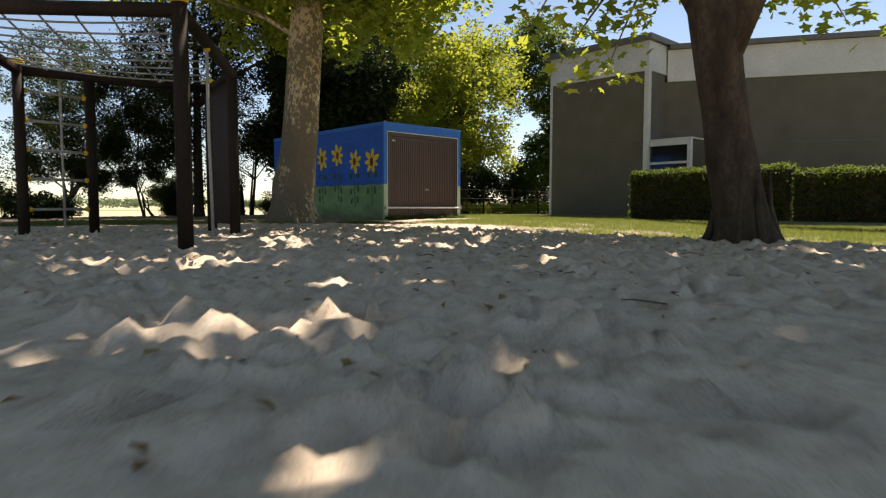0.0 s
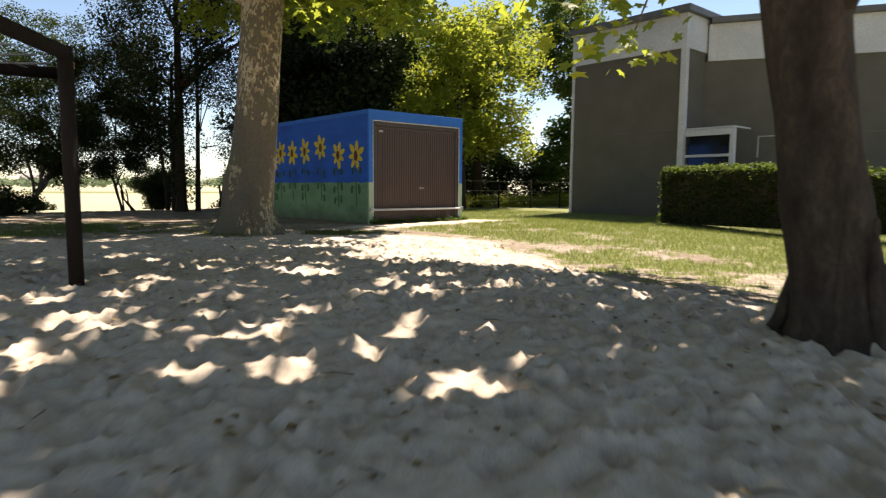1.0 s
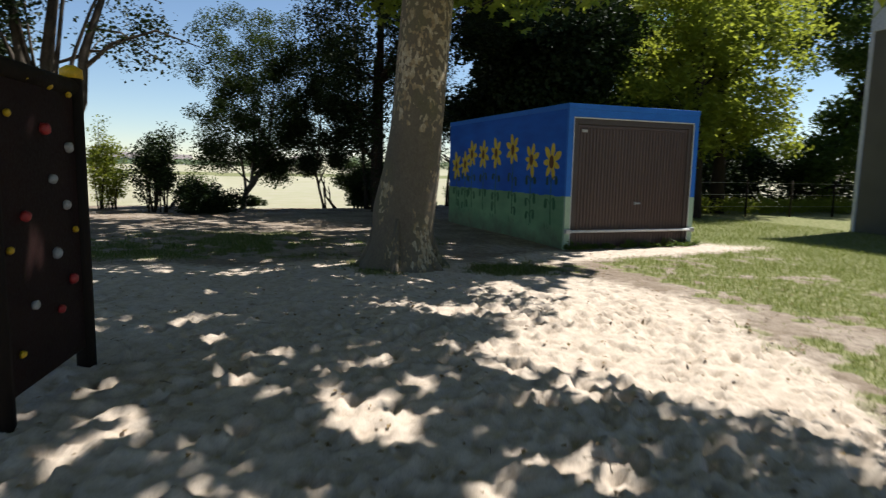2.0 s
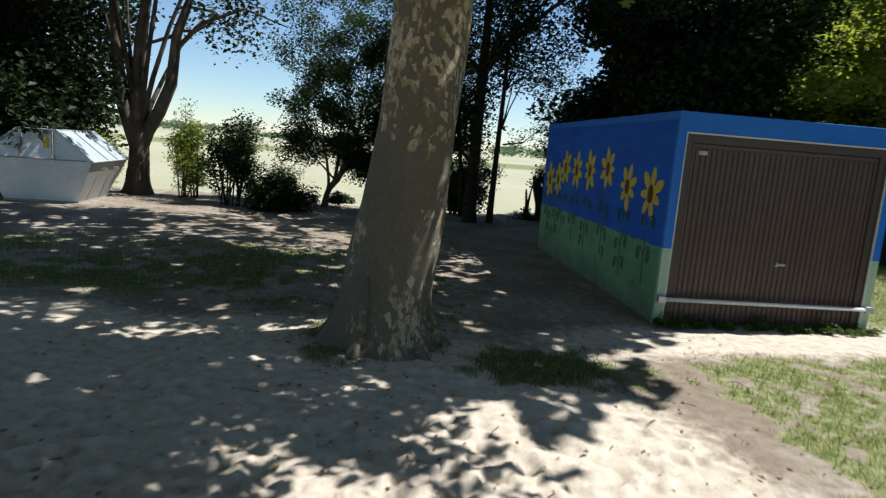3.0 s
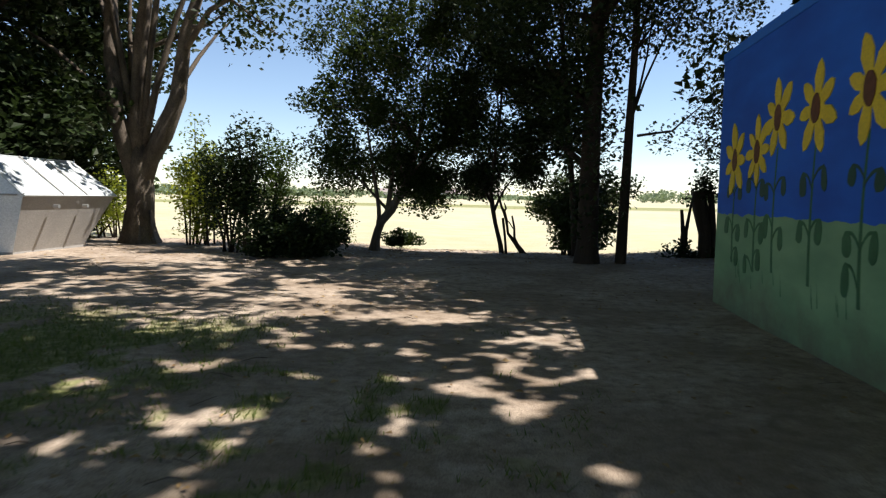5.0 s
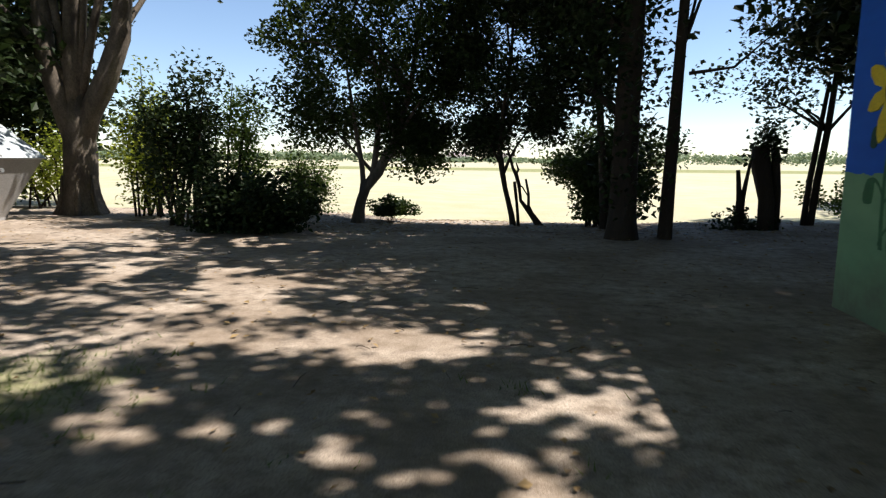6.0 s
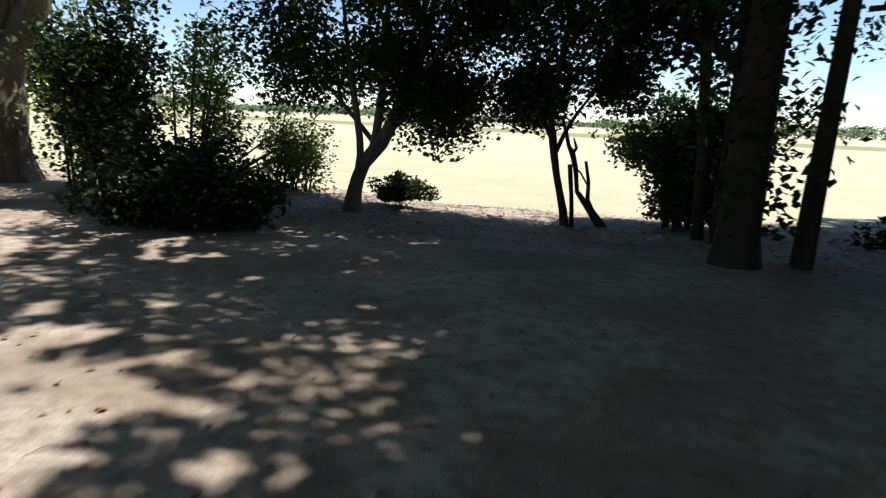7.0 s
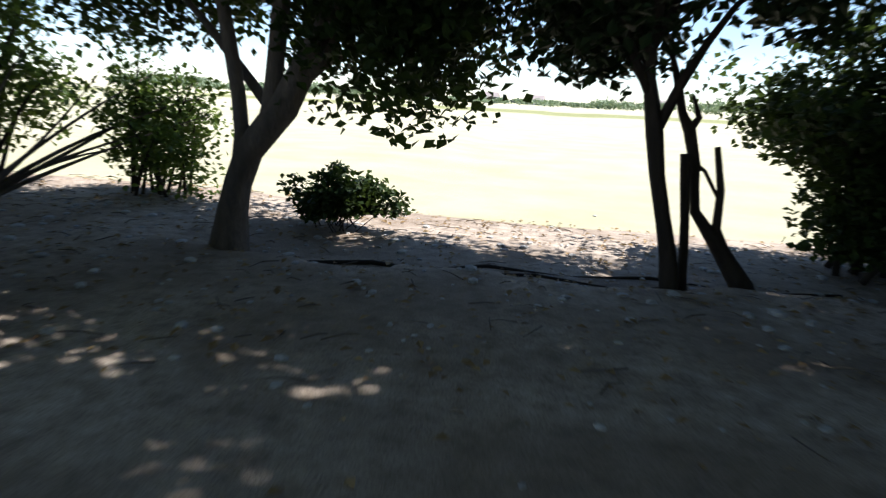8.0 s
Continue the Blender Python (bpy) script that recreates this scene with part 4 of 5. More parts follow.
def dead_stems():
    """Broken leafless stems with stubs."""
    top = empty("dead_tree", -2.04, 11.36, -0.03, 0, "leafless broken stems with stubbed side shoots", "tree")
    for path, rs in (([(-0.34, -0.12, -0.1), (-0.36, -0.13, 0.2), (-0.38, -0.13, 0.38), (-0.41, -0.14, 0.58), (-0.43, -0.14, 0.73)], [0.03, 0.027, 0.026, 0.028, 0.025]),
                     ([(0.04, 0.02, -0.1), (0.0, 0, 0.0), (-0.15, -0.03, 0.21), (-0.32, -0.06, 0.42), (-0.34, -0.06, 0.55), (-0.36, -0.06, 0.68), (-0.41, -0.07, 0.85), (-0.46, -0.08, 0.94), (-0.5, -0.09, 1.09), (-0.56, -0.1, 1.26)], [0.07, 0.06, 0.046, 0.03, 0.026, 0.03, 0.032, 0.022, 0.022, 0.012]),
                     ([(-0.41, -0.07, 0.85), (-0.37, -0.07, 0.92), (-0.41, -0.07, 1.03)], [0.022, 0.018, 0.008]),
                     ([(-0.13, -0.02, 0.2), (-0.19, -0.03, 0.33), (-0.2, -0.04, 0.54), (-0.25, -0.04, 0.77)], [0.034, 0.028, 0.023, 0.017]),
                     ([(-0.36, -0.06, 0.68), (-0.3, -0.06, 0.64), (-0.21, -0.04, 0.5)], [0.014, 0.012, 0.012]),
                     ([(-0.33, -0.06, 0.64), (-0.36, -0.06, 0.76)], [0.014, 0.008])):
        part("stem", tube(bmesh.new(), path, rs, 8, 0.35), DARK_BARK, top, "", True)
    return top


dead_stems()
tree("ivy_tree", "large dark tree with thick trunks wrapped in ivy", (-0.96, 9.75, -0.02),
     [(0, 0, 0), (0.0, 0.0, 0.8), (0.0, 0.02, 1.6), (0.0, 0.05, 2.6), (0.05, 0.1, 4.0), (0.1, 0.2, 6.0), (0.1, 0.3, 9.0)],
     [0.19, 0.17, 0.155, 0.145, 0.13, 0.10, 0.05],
     # The last three lobes are unseen, added to shade soil beside the garage.
     [((0.1, 0.0, 5.9), (2.3, 2.6, 3.3), 0.75), ((-0.3, 1.5, 2.6), (0.8, 0.8, 0.9), 0.10), ((0.0, 0.0, 1.6), (0.14, 0.14, 1.4), 0.025), ((3.0, -3.0, 6.5), (2.0, 2.2, 1.2), 0.2), ((3.4, -4.2, 6.3), (1.6, 1.6, 1.0), 0.12), ((2.6, -2.0, 7.8), (3.2, 2.2, 1.1), 0.4)], DARK_BARK, BACKLIT_LEAF, 7, clumps=230, per=185, spread=(0.36, 0.36, 0.34), size=0.10, limbs=14, limb_r=0.07, flare=0.25, keep=keep_by_shadow,
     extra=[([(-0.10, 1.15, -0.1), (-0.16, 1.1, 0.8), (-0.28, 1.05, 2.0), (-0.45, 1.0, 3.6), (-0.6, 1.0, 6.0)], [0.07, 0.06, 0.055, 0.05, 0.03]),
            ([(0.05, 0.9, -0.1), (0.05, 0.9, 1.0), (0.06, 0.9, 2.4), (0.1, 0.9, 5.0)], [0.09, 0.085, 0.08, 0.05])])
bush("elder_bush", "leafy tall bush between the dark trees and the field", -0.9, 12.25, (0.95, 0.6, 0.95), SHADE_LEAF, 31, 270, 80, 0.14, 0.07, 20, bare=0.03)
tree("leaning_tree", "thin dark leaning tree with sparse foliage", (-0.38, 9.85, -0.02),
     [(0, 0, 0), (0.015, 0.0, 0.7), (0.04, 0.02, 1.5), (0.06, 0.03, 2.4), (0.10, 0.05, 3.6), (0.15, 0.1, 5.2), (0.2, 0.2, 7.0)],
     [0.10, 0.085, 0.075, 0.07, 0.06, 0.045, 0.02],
     [((0.7, 0.3, 5.2), (1.3, 1.2, 2.2), 1.0)], DARK_BARK, BACKLIT_LEAF, 8, clumps=28, per=90, spread=(0.3, 0.3, 0.22), size=0.085, limbs=12, limb_r=0.025,
     extra=[([(0.2, 0.02, 2.2), (0.8, 0.2, 2.3), (1.3, 0.3, 2.75)], [0.025, 0.018, 0.008])])


def stump():
    top = empty("tree_stump", 1.25, 11.3, -0.03, 0, "cluster of short broken trunks with a leafy top", "stump")
    bm = bmesh.new()
    tube(bm, [(0.16, 0, -0.1), (0.14, 0, 0.5), (0.05, 0.03, 1.0), (0.0, 0.03, 1.32)], [0.14, 0.12, 0.13, 0.12], 10, 0.35)
    tube(bm, [(0.3, 0.05, -0.1), (0.3, 0.05, 0.6), (0.22, 0.05, 1.3)], [0.07, 0.06, 0.06], 8, 0.3)
    tube(bm, [(-0.28, 0, -0.1), (-0.26, 0, 0.5), (-0.3, 0.02, 0.95)], [0.05, 0.045, 0.03], 8, 0.3)
    tube(bm, [(-0.22, 0.03, -0.1), (-0.2, 0.03, 0.55), (-0.12, 0.03, 1.1)], [0.045, 0.04, 0.02], 8, 0.3)
    part("trunk", bm, DARK_BARK, top, "", True)
    rng = np.random.default_rng(9)
    cl = np.concatenate([clumps_in(rng, (0.1, 0, 1.35), (0.35, 0.3, 0.25), 12), clumps_in(rng, (-0.1, 0, 0.15), (0.5, 0.4, 0.18), 10)])
    finish("foliage", leaf_mesh("foliage", cloud(rng, cl, 60, (0.12, 0.12, 0.1)), 0.075, rng), BACKLIT_LEAF, top)


stump()
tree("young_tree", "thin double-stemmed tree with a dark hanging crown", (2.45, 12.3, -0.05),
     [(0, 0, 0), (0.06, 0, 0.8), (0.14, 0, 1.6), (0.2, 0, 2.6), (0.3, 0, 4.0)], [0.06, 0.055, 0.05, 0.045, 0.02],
     [((0.0, 0.2, 3.6), (1.6, 1.3, 1.8), 1.0)], DARK_BARK, BACKLIT_LEAF, 10, clumps=45, per=130, spread=(0.3, 0.3, 0.24), size=0.09, limbs=10, limb_r=0.03,
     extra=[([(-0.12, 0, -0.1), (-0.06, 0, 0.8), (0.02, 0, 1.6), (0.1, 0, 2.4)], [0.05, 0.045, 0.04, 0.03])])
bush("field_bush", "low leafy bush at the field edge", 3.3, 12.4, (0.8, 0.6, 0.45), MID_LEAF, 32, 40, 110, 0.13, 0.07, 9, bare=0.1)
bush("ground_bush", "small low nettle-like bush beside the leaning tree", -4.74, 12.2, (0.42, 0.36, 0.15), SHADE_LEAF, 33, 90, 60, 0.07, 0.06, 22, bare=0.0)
bush("elder_shrub", "dense dark shrub before the field", -6.2, 9.5, (0.9, 0.7, 0.42), BACKLIT_LEAF, 34, 150, 75, 0.14, 0.08, 15, bare=0.0)
bush("elder_shrub", "tall open shrub with leaves coloured dark as backlit and bare lower stems", -7.45, 10.05, (0.62, 0.55, 1.3), BACKLIT_LEAF, 35, 105, 60, 0.16, 0.08, 12, bare=0.3)
bush("hazel_shrub", "small shrub on arching bare stems", -6.5, 12.55, (0.58, 0.5, 0.55), MID_LEAF, 36, 110, 40, 0.12, 0.062, 16, (0.05, 0.0), bare=0.25)
bush("sunlit_shrub", "open sunlit yellow-green shrub on thin bare leaning stems", -7.8, 12.0, (0.55, 0.5, 1.2), MID_LEAF, 37, 90, 46, 0.15, 0.07, 9, (0.35, 0.1), bare=0.45)
# Tubes added to draw the ledge's dark line; no root is known here.
root = empty("ledge_line", -3.0, 11.4, 0, 0, "added dark wavy tubes that draw the line of the soil ledge", "root")
for pts, r in ((((-1.7, -0.25), (-1.2, -0.05), (-0.7, -0.12), (-0.2, 0.02), (0.3, -0.06), (0.7, 0.1)), 0.02), (((-0.9, -0.1), (-0.5, 0.12), (0.0, 0.1), (0.5, 0.22), (1.0, 0.12), (1.6, 0.25)), 0.017), (((0.4, -0.05), (0.9, -0.12), (1.3, 0.0)), 0.014)):
    path = [(px, py, ground_z(px - 3.0, py + 11.4) + (0.008 if k % 2 else -0.012)) for k, (px, py) in enumerate(pts)]
    part("root", tube(bmesh.new(), path, [r * (1 - 0.1 * k) for k in range(len(path))], 8, 0.4), DARK_BARK, root, "", True)
arch = empty("fallen_branch", -7.3, 11.4, 0, 0, "bare grey branches arching over the ground", "branch")
for e, m in (((1.3, 1.2, 0.7), (0.5, 0.55, 0.34)), ((0.6, 0.75, 0.95), (0.35, 0.35, 0.35)), ((1.0, 1.5, 0.95), (0.5, 0.6, 0.42)), ((1.15, 1.35, 0.85), (0.45, 0.5, 0.5)), ((1.1, 1.2, 0.6), (0.4, 0.5, 0.42)), ((0.9, 1.15, 1.05), (0.35, 0.4, 0.5)), ((0.75, 1.0, 0.42), (0.3, 0.4, 0.35)), ((0.2, 0.7, 1.3), (0.0, 0.25, 0.7))):
    part("branch", tube(bmesh.new(), bezier((0, 0, -0.05), m, e, 7), [0.022, 0.02, 0.018, 0.015, 0.012, 0.009, 0.006, 0.004], 6, 0.35), GREY_BARK, arch, "", True)
bush("hazel_shrub", "pale green sunlit shrub at the field edge", -8.95, 11.5, (0.62, 0.6, 1.32), MAPLE_LEAF, 37, 120, 50, 0.17, 0.075, 13, bare=0.2)
bush("hazel_shrub", "light green shrub beside the forked tree", -12.0, 12.6, (0.7, 0.7, 0.8), MAPLE_LEAF, 38, 60, 50, 0.18, 0.075, 9)


def background_tree(x, y, h, r, leaf, seed, label, low=0.2, clumps=90, per=150, size=0.13, name="background_tree", spread=0.45):
    rng = np.random.default_rng(seed + 500)
    lobes = []
    for k in range(7):
        z = h * (low + (0.93 - low) * (k + 0.5) / 7)
        wide = r * (0.62 + 0.38 * math.sin(math.pi * (k + 1.2) / 8.4))
        a = rng.uniform(0, 6.28)
        lobes.append(((math.cos(a) * r * 0.42, math.sin(a) * r * 0.42, z), (wide * 0.78, wide * 0.78, h * (1 - low) * 0.13), 1 / 7))
    tree(name, label, (x, y, 0), [(0, 0, 0), (0.05, 0, h * 0.25), (0, 0.1, h * 0.5), (0.1, 0, h * 0.85)], [0.2 + h * 0.012, 0.18, 0.13, 0.04],
         lobes, DARK_BARK, leaf, seed, clumps, per, (spread, spread, spread * 0.7), size, 10, 0.06)


# Sunlit trees take the lighter leaf: the sunlight is in its colour.
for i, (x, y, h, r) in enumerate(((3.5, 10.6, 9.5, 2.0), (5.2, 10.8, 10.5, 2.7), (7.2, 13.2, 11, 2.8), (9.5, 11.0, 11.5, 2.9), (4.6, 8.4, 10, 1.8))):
    background_tree(x, y, h, r, MID_LEAF if i in (1, 2, 3) else BACKLIT_LEAF, 50 + i, "tall dense dark tree behind the garage", 0.16 if i else 0.3, 190, 170, 0.2)
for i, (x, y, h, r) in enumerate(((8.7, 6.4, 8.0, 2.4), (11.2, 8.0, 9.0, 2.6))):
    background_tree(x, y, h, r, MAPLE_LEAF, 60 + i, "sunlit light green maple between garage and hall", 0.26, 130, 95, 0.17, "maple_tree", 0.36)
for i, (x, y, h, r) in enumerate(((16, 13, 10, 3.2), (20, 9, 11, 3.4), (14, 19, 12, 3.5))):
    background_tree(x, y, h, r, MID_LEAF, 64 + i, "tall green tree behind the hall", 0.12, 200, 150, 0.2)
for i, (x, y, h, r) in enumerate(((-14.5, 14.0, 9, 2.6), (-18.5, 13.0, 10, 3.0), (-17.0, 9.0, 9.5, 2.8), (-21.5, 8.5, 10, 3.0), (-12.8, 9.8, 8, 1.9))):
    background_tree(x, y, h, r, BACKLIT_LEAF, 70 + i, "dark full tree behind the container", 0.08, 170, 150, 0.2)

# ---- far country ----
for i, (x, y, w, d, hh) in enumerate(((-60, 480, 16, 9, 4.5), (-25, 495, 12, 9, 4.0), (-110, 490, 20, 10, 4.5), (60, 480, 14, 9, 4.5))):
    hs = empty("farmhouse", x, y, 0, i * 7 - 12, "distant pale farmhouse with a red-brown roof", "house", "far farmhouses")
    part("wall", box(-w / 2, w / 2, -d / 2, d / 2, -0.5, hh), FAR_WALL, hs)
    bm = bmesh.new()
    vs = [bm.verts.new(p) for p in ((-w / 2 - 0.4, -d / 2 - 0.4, hh), (w / 2 + 0.4, -d / 2 - 0.4, hh), (w / 2 + 0.4, d / 2 + 0.4, hh), (-w / 2 - 0.4, d / 2 + 0.4, hh), (-w / 2 - 0.4, 0, hh + 3.2), (w / 2 + 0.4, 0, hh + 3.2))]
    for f in ((0, 1, 5, 4), (2, 3, 4, 5), (0, 4, 3), (1, 2, 5), (3, 2, 1, 0)):
        bm.faces.new([vs[k] for k in f])
    part("roof", bm, FAR_ROOF, hs)
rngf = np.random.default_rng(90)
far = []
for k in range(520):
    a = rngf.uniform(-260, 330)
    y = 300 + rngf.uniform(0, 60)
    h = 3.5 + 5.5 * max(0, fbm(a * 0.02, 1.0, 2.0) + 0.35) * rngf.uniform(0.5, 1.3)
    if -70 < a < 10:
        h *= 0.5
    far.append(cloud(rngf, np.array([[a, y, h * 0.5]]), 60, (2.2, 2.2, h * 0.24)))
tagged(finish("far_woods", leaf_mesh("far_woods", np.concatenate(far), 1.5, rngf), HAZED_LEAF, None, "line of distant trees beyond the fields, haze put into their colour"), category="trees", kind="stuff")


# ---- climbing frame ----
def build_climbing_frame():
    f = empty("climbing_frame", 0, 0, 0, 0, "dark wooden climbing frame with rope net and climbing wall on sand", "climbing frame")
    Z, A, B = Vector((-8.45, -8.0, 0)), Vector((-7.07, -6.0, 0)), Vector((-6.86, -4.88, 0))
    P1, P2, N = Vector((-8.95, -4.5, 0)), Vector((-8.17, -4.35, 0)), Vector((-10.0, -6.7, 0))
    top = 1.95

    def beam(name, a, b, r, material, seg=10, parent=f, label="", sq=False):
        bm = bmesh.new()
        tube(bm, [a, a.lerp(b, 0.5), b], [r, r, r], 4 if sq else seg, 0.05)
        return part(name, bm, material, parent, label, not sq)

    up = Vector((0, 0, 1))
    for p in (Z, B, P1, P2, N):
        z = ground_z(p.x, p.y)
        post = beam("post", p + up * (z - 0.3), p + up * (top + 0.04), 0.062, DARK_WOOD)
        bm = bmesh.new()
        tube(bm, [p + up * (top + 0.03), p + up * (top + 0.09), p + up * (top + 0.115)], [0.072, 0.07, 0.03], 12)
        part("cap", bm, HOLD_YELLOW, post, "yellow plastic post cap", True)
    # the post beside the climbing wall
    beam("post", A + up * (ground_z(A.x, A.y) - 0.3), A + up * (top + 0.02), 0.062, DARK_WOOD)
    for a, b in ((N, Z), (Z, A), (A, B), (B, P1), (P1, N)):
        beam("beam", a + up * (top - 0.03), b + up * (top - 0.03), 0.058, DARK_WOOD)
    # rope net over the top
    for k in range(1, 9):
        s = k / 9
        p, q = Z.lerp(B, s), N.lerp(P1, s)
        bm = tube(bmesh.new(), bezier(p + up * top, p.lerp(q, 0.5) + up * (top - 0.10), q + up * top, 8), [0.009] * 9, 6)
        part("net_rope", bm, ROPE, f, "", True)
    for k in range(1, 7):
        s = k / 7
        p, q = Z.lerp(N, s), B.lerp(P1, s)
        bm = tube(bmesh.new(), bezier(p + up * top, p.lerp(q, 0.5) + up * (top - 0.12), q + up * top, 8), [0.009] * 9, 6)
        part("net_rope", bm, ROPE, f, "", True)
    # ladder between two posts
    for z in (0.32, 0.68, 1.02, 1.36, 1.7):
        rung = beam("rung", P1 + up * z, P2 + up * z, 0.017, ROPE, 8, f, "pale ladder rung")
        for p in (P1, P2):
            bm = bmesh.new()
            bmesh.ops.create_icosphere(bm, subdivisions=2, radius=0.032, matrix=Matrix.Translation(p.lerp(P2 if p is P1 else P1, 0.09) + up * z))
            part("rung_end", bm, HOLD_YELLOW, rung, "yellow plastic end", True)
    c = P1.lerp(P2, 0.62) + Vector((-0.06, -0.08, 0))
    part("ladder_rope", tube(bmesh.new(), [c + up * 0.1, c + up * 1.1, c + up * top], [0.014] * 3, 8), ROPE, f, "", True)
    # climbing rope by the near post
    r = Z.lerp(A, 0.42)
    part("climbing_rope", tube(bmesh.new(), [r + up * (top - 0.05), r + up * 1.1, r + Vector((0.02, 0, 0.06))], [0.016] * 3, 8), ROPE, f, "grey hanging climbing rope", True)
    bm = tube(bmesh.new(), [r + up * (top - 0.02), r + up * (top - 0.10)], [0.035, 0.03], 10)
    part("rope_shackle", bm, HOLD_YELLOW, f, "yellow rope clamp", True)
    # climbing wall with coloured holds
    d = (B - A).normalized()
    n = Vector((d.y, -d.x, 0))
    pm = Matrix.Translation(A.lerp(B, 0.5)) @ Matrix.Rotation(math.atan2(d.y, d.x), 4, "Z")
    L = (B - A).length / 2 - 0.05
    bm = box(-L, L, -0.02, 0.022, 0.14, top - 0.08, 0.006)
    bm.transform(pm)
    wall = part("climbing_wall", bm, PANEL_RED, f, "dark red-brown climbing wall with coloured holds")
    holds = ((-0.42, 1.92, 0), (-0.15, 1.9, 0), (0.15, 1.88, 0), (0.42, 1.86, 0), (-0.38, 1.68, 0), (0.12, 1.32, 2), (0.38, 1.52, 2), (-0.25, 1.12, 1), (-0.44, 0.95, 0), (0.42, 0.98, 0), (0.12, 0.86, 2), (0.34, 0.66, 1), (-0.2, 0.6, 2), (0.14, 0.5, 1), (-0.38, 0.36, 0), (0.05, 1.62, 1), (0.3, 1.15, 2))
    hr = random.Random(3)
    for x, z, k in holds:
        bm = bmesh.new()
        bmesh.ops.create_icosphere(bm, subdivisions=2, radius=1.0)
        s = hr.uniform(0.028, 0.042) if k else 0.022
        for v in bm.verts:
            v.co = Vector((v.co.x * s * 1.1, v.co.y * s * 0.9, v.co.z * s)) * (1 + 0.22 * noise.noise(v.co * 1.6 + Vector((x * 9, z * 5, 0))))
        bm.transform(pm @ Matrix.Translation((x, -0.032, z)))
        part("hold", bm, (HOLD_YELLOW, HOLD_RED, HOLD_GREY)[k], wall, ("yellow hold", "red hold", "grey hold")[k], True)
    return f


build_climbing_frame()


# ---- container ----
def build_container():
    c = empty("waste_container", -11.4, 9.1, 0, 4, "pale grey steel skip container with sloping lids and yellow sticker", "container")
    bx, by, tx, ty, rim, top, rx = 0.80, 0.94, 1.18, 1.5, 1.02, 1.68, 0.39

    def plate(name, pts, material, label="", thick=0.03):
        pts = [Vector(p) for p in pts]
        nrm = (pts[1] - pts[0]).cross(pts[2] - pts[0]).normalized()
        return part(name, poly(pts, thick, -nrm), material, c, label)

    z0 = 0.05
    plate("end_wall", [(-bx, -by, z0), (bx, -by, z0), (tx, -ty + 0.35, rim), (-tx, -ty + 0.35, rim)], SKIP_WHITE)
    plate("end_wall", [(bx, by, z0), (-bx, by, z0), (-tx, ty - 0.1, rim), (tx, ty - 0.1, rim)], SKIP_WHITE)
    # Side walls carry their shade in the colour; the ends are white.
    plate("side_wall", [(bx, -by, z0), (bx, by, z0), (tx, ty - 0.1, rim), (tx, -ty + 0.35, rim)], SKIP_GREY_AND_SHADE, "sloping side, its shade put into the grey-brown colour")
    plate("side_wall", [(-bx, by, z0), (-bx, -by, z0), (-tx, -ty + 0.35, rim), (-tx, ty - 0.1, rim)], SKIP_GREY_AND_SHADE)
    y0, y1 = -ty + 0.35, ty - 0.1
    gable = plate("gable", [(-tx, y0, rim), (tx, y0, rim), (rx, y0 + 0.12, top), (-rx, y0 + 0.12, top)], SKIP_WHITE, "white end panel with upright ribs")
    plate("gable", [(tx, y1, rim), (-tx, y1, rim), (-rx, y1 - 0.12, top), (rx, y1 - 0.12, top)], SKIP_WHITE)
    plate("lid", [(tx + 0.05, y0 - 0.02, rim - 0.01), (tx + 0.05, y1 + 0.02, rim - 0.01), (rx, y1 - 0.10, top), (rx, y0 + 0.10, top)], SKIP_LID, "blue-grey sloping steel lid")
    plate("lid", [(-tx - 0.05, y1 + 0.02, rim - 0.01), (-tx - 0.05, y0 - 0.02, rim - 0.01), (-rx, y0 + 0.10, top), (-rx, y1 - 0.10, top)], SKIP_LID, "blue-grey sloping steel lid")
    part("top_plate", box(-rx - 0.02, rx + 0.02, y0 + 0.09, y1 - 0.09, top - 0.02, top + 0.015, 0.006), SKIP_LID, c)
    part("floor_plate", box(-bx, bx, -by, by, 0.0, 0.06), SKIP_GREY_AND_SHADE, c)
    for x in (-0.36, 0.36):
        bm = tube(bmesh.new(), [(x, y0 - 0.02, rim + 0.02), (x * 0.86, y0 + 0.09, top - 0.03)], [0.02, 0.02], 6)
        part("rib", bm, SKIP_GREY_AND_SHADE, gable, "upright steel rib")
    bm = tube(bmesh.new(), [(-tx + 0.1, y0 - 0.015, rim), (tx - 0.1, y0 - 0.015, rim)], [0.016, 0.016], 6)
    part("seam", bm, SKIP_GREY_AND_SHADE, gable)
    for sx in (-1, 1):
        bm = tube(bmesh.new(), [(sx * (tx + 0.02), y0 - 0.02, rim + 0.01), (sx * (rx + 0.01), y0 + 0.10, top + 0.01)], [0.026, 0.026], 6)
        part("gable_edge", bm, SKIP_LID, gable, "folded steel edge along the lid")
        part("hinge", box(sx * 0.36 - 0.03, sx * 0.36 + 0.03, y0 - 0.045, y0 - 0.005, rim + 0.01, rim + 0.1, 0.006), STEEL, gable, "small steel hinge")
        bm = tube(bmesh.new(), [(sx * 0.2, y0 + 0.2, top + 0.01), (sx * 0.17, y0 + 0.2, top + 0.07), (sx * 0.06, y0 + 0.2, top + 0.075), (sx * 0.03, y0 + 0.2, top + 0.01)], [0.012] * 4, 6)
        part("lid_handle", bm, STEEL, c, "bent steel lid handle")
    for k in (-0.33, 0.33):
        y_mid = (y0 + y1) / 2 + k
        bm = tube(bmesh.new(), [(tx + 0.04, y_mid, rim + 0.012), (rx + 0.02, y_mid, top + 0.018)], [0.012, 0.012], 6)
        part("lid_seam", bm, SKIP_GREY_AND_SHADE, c, "raised seam of the lid")
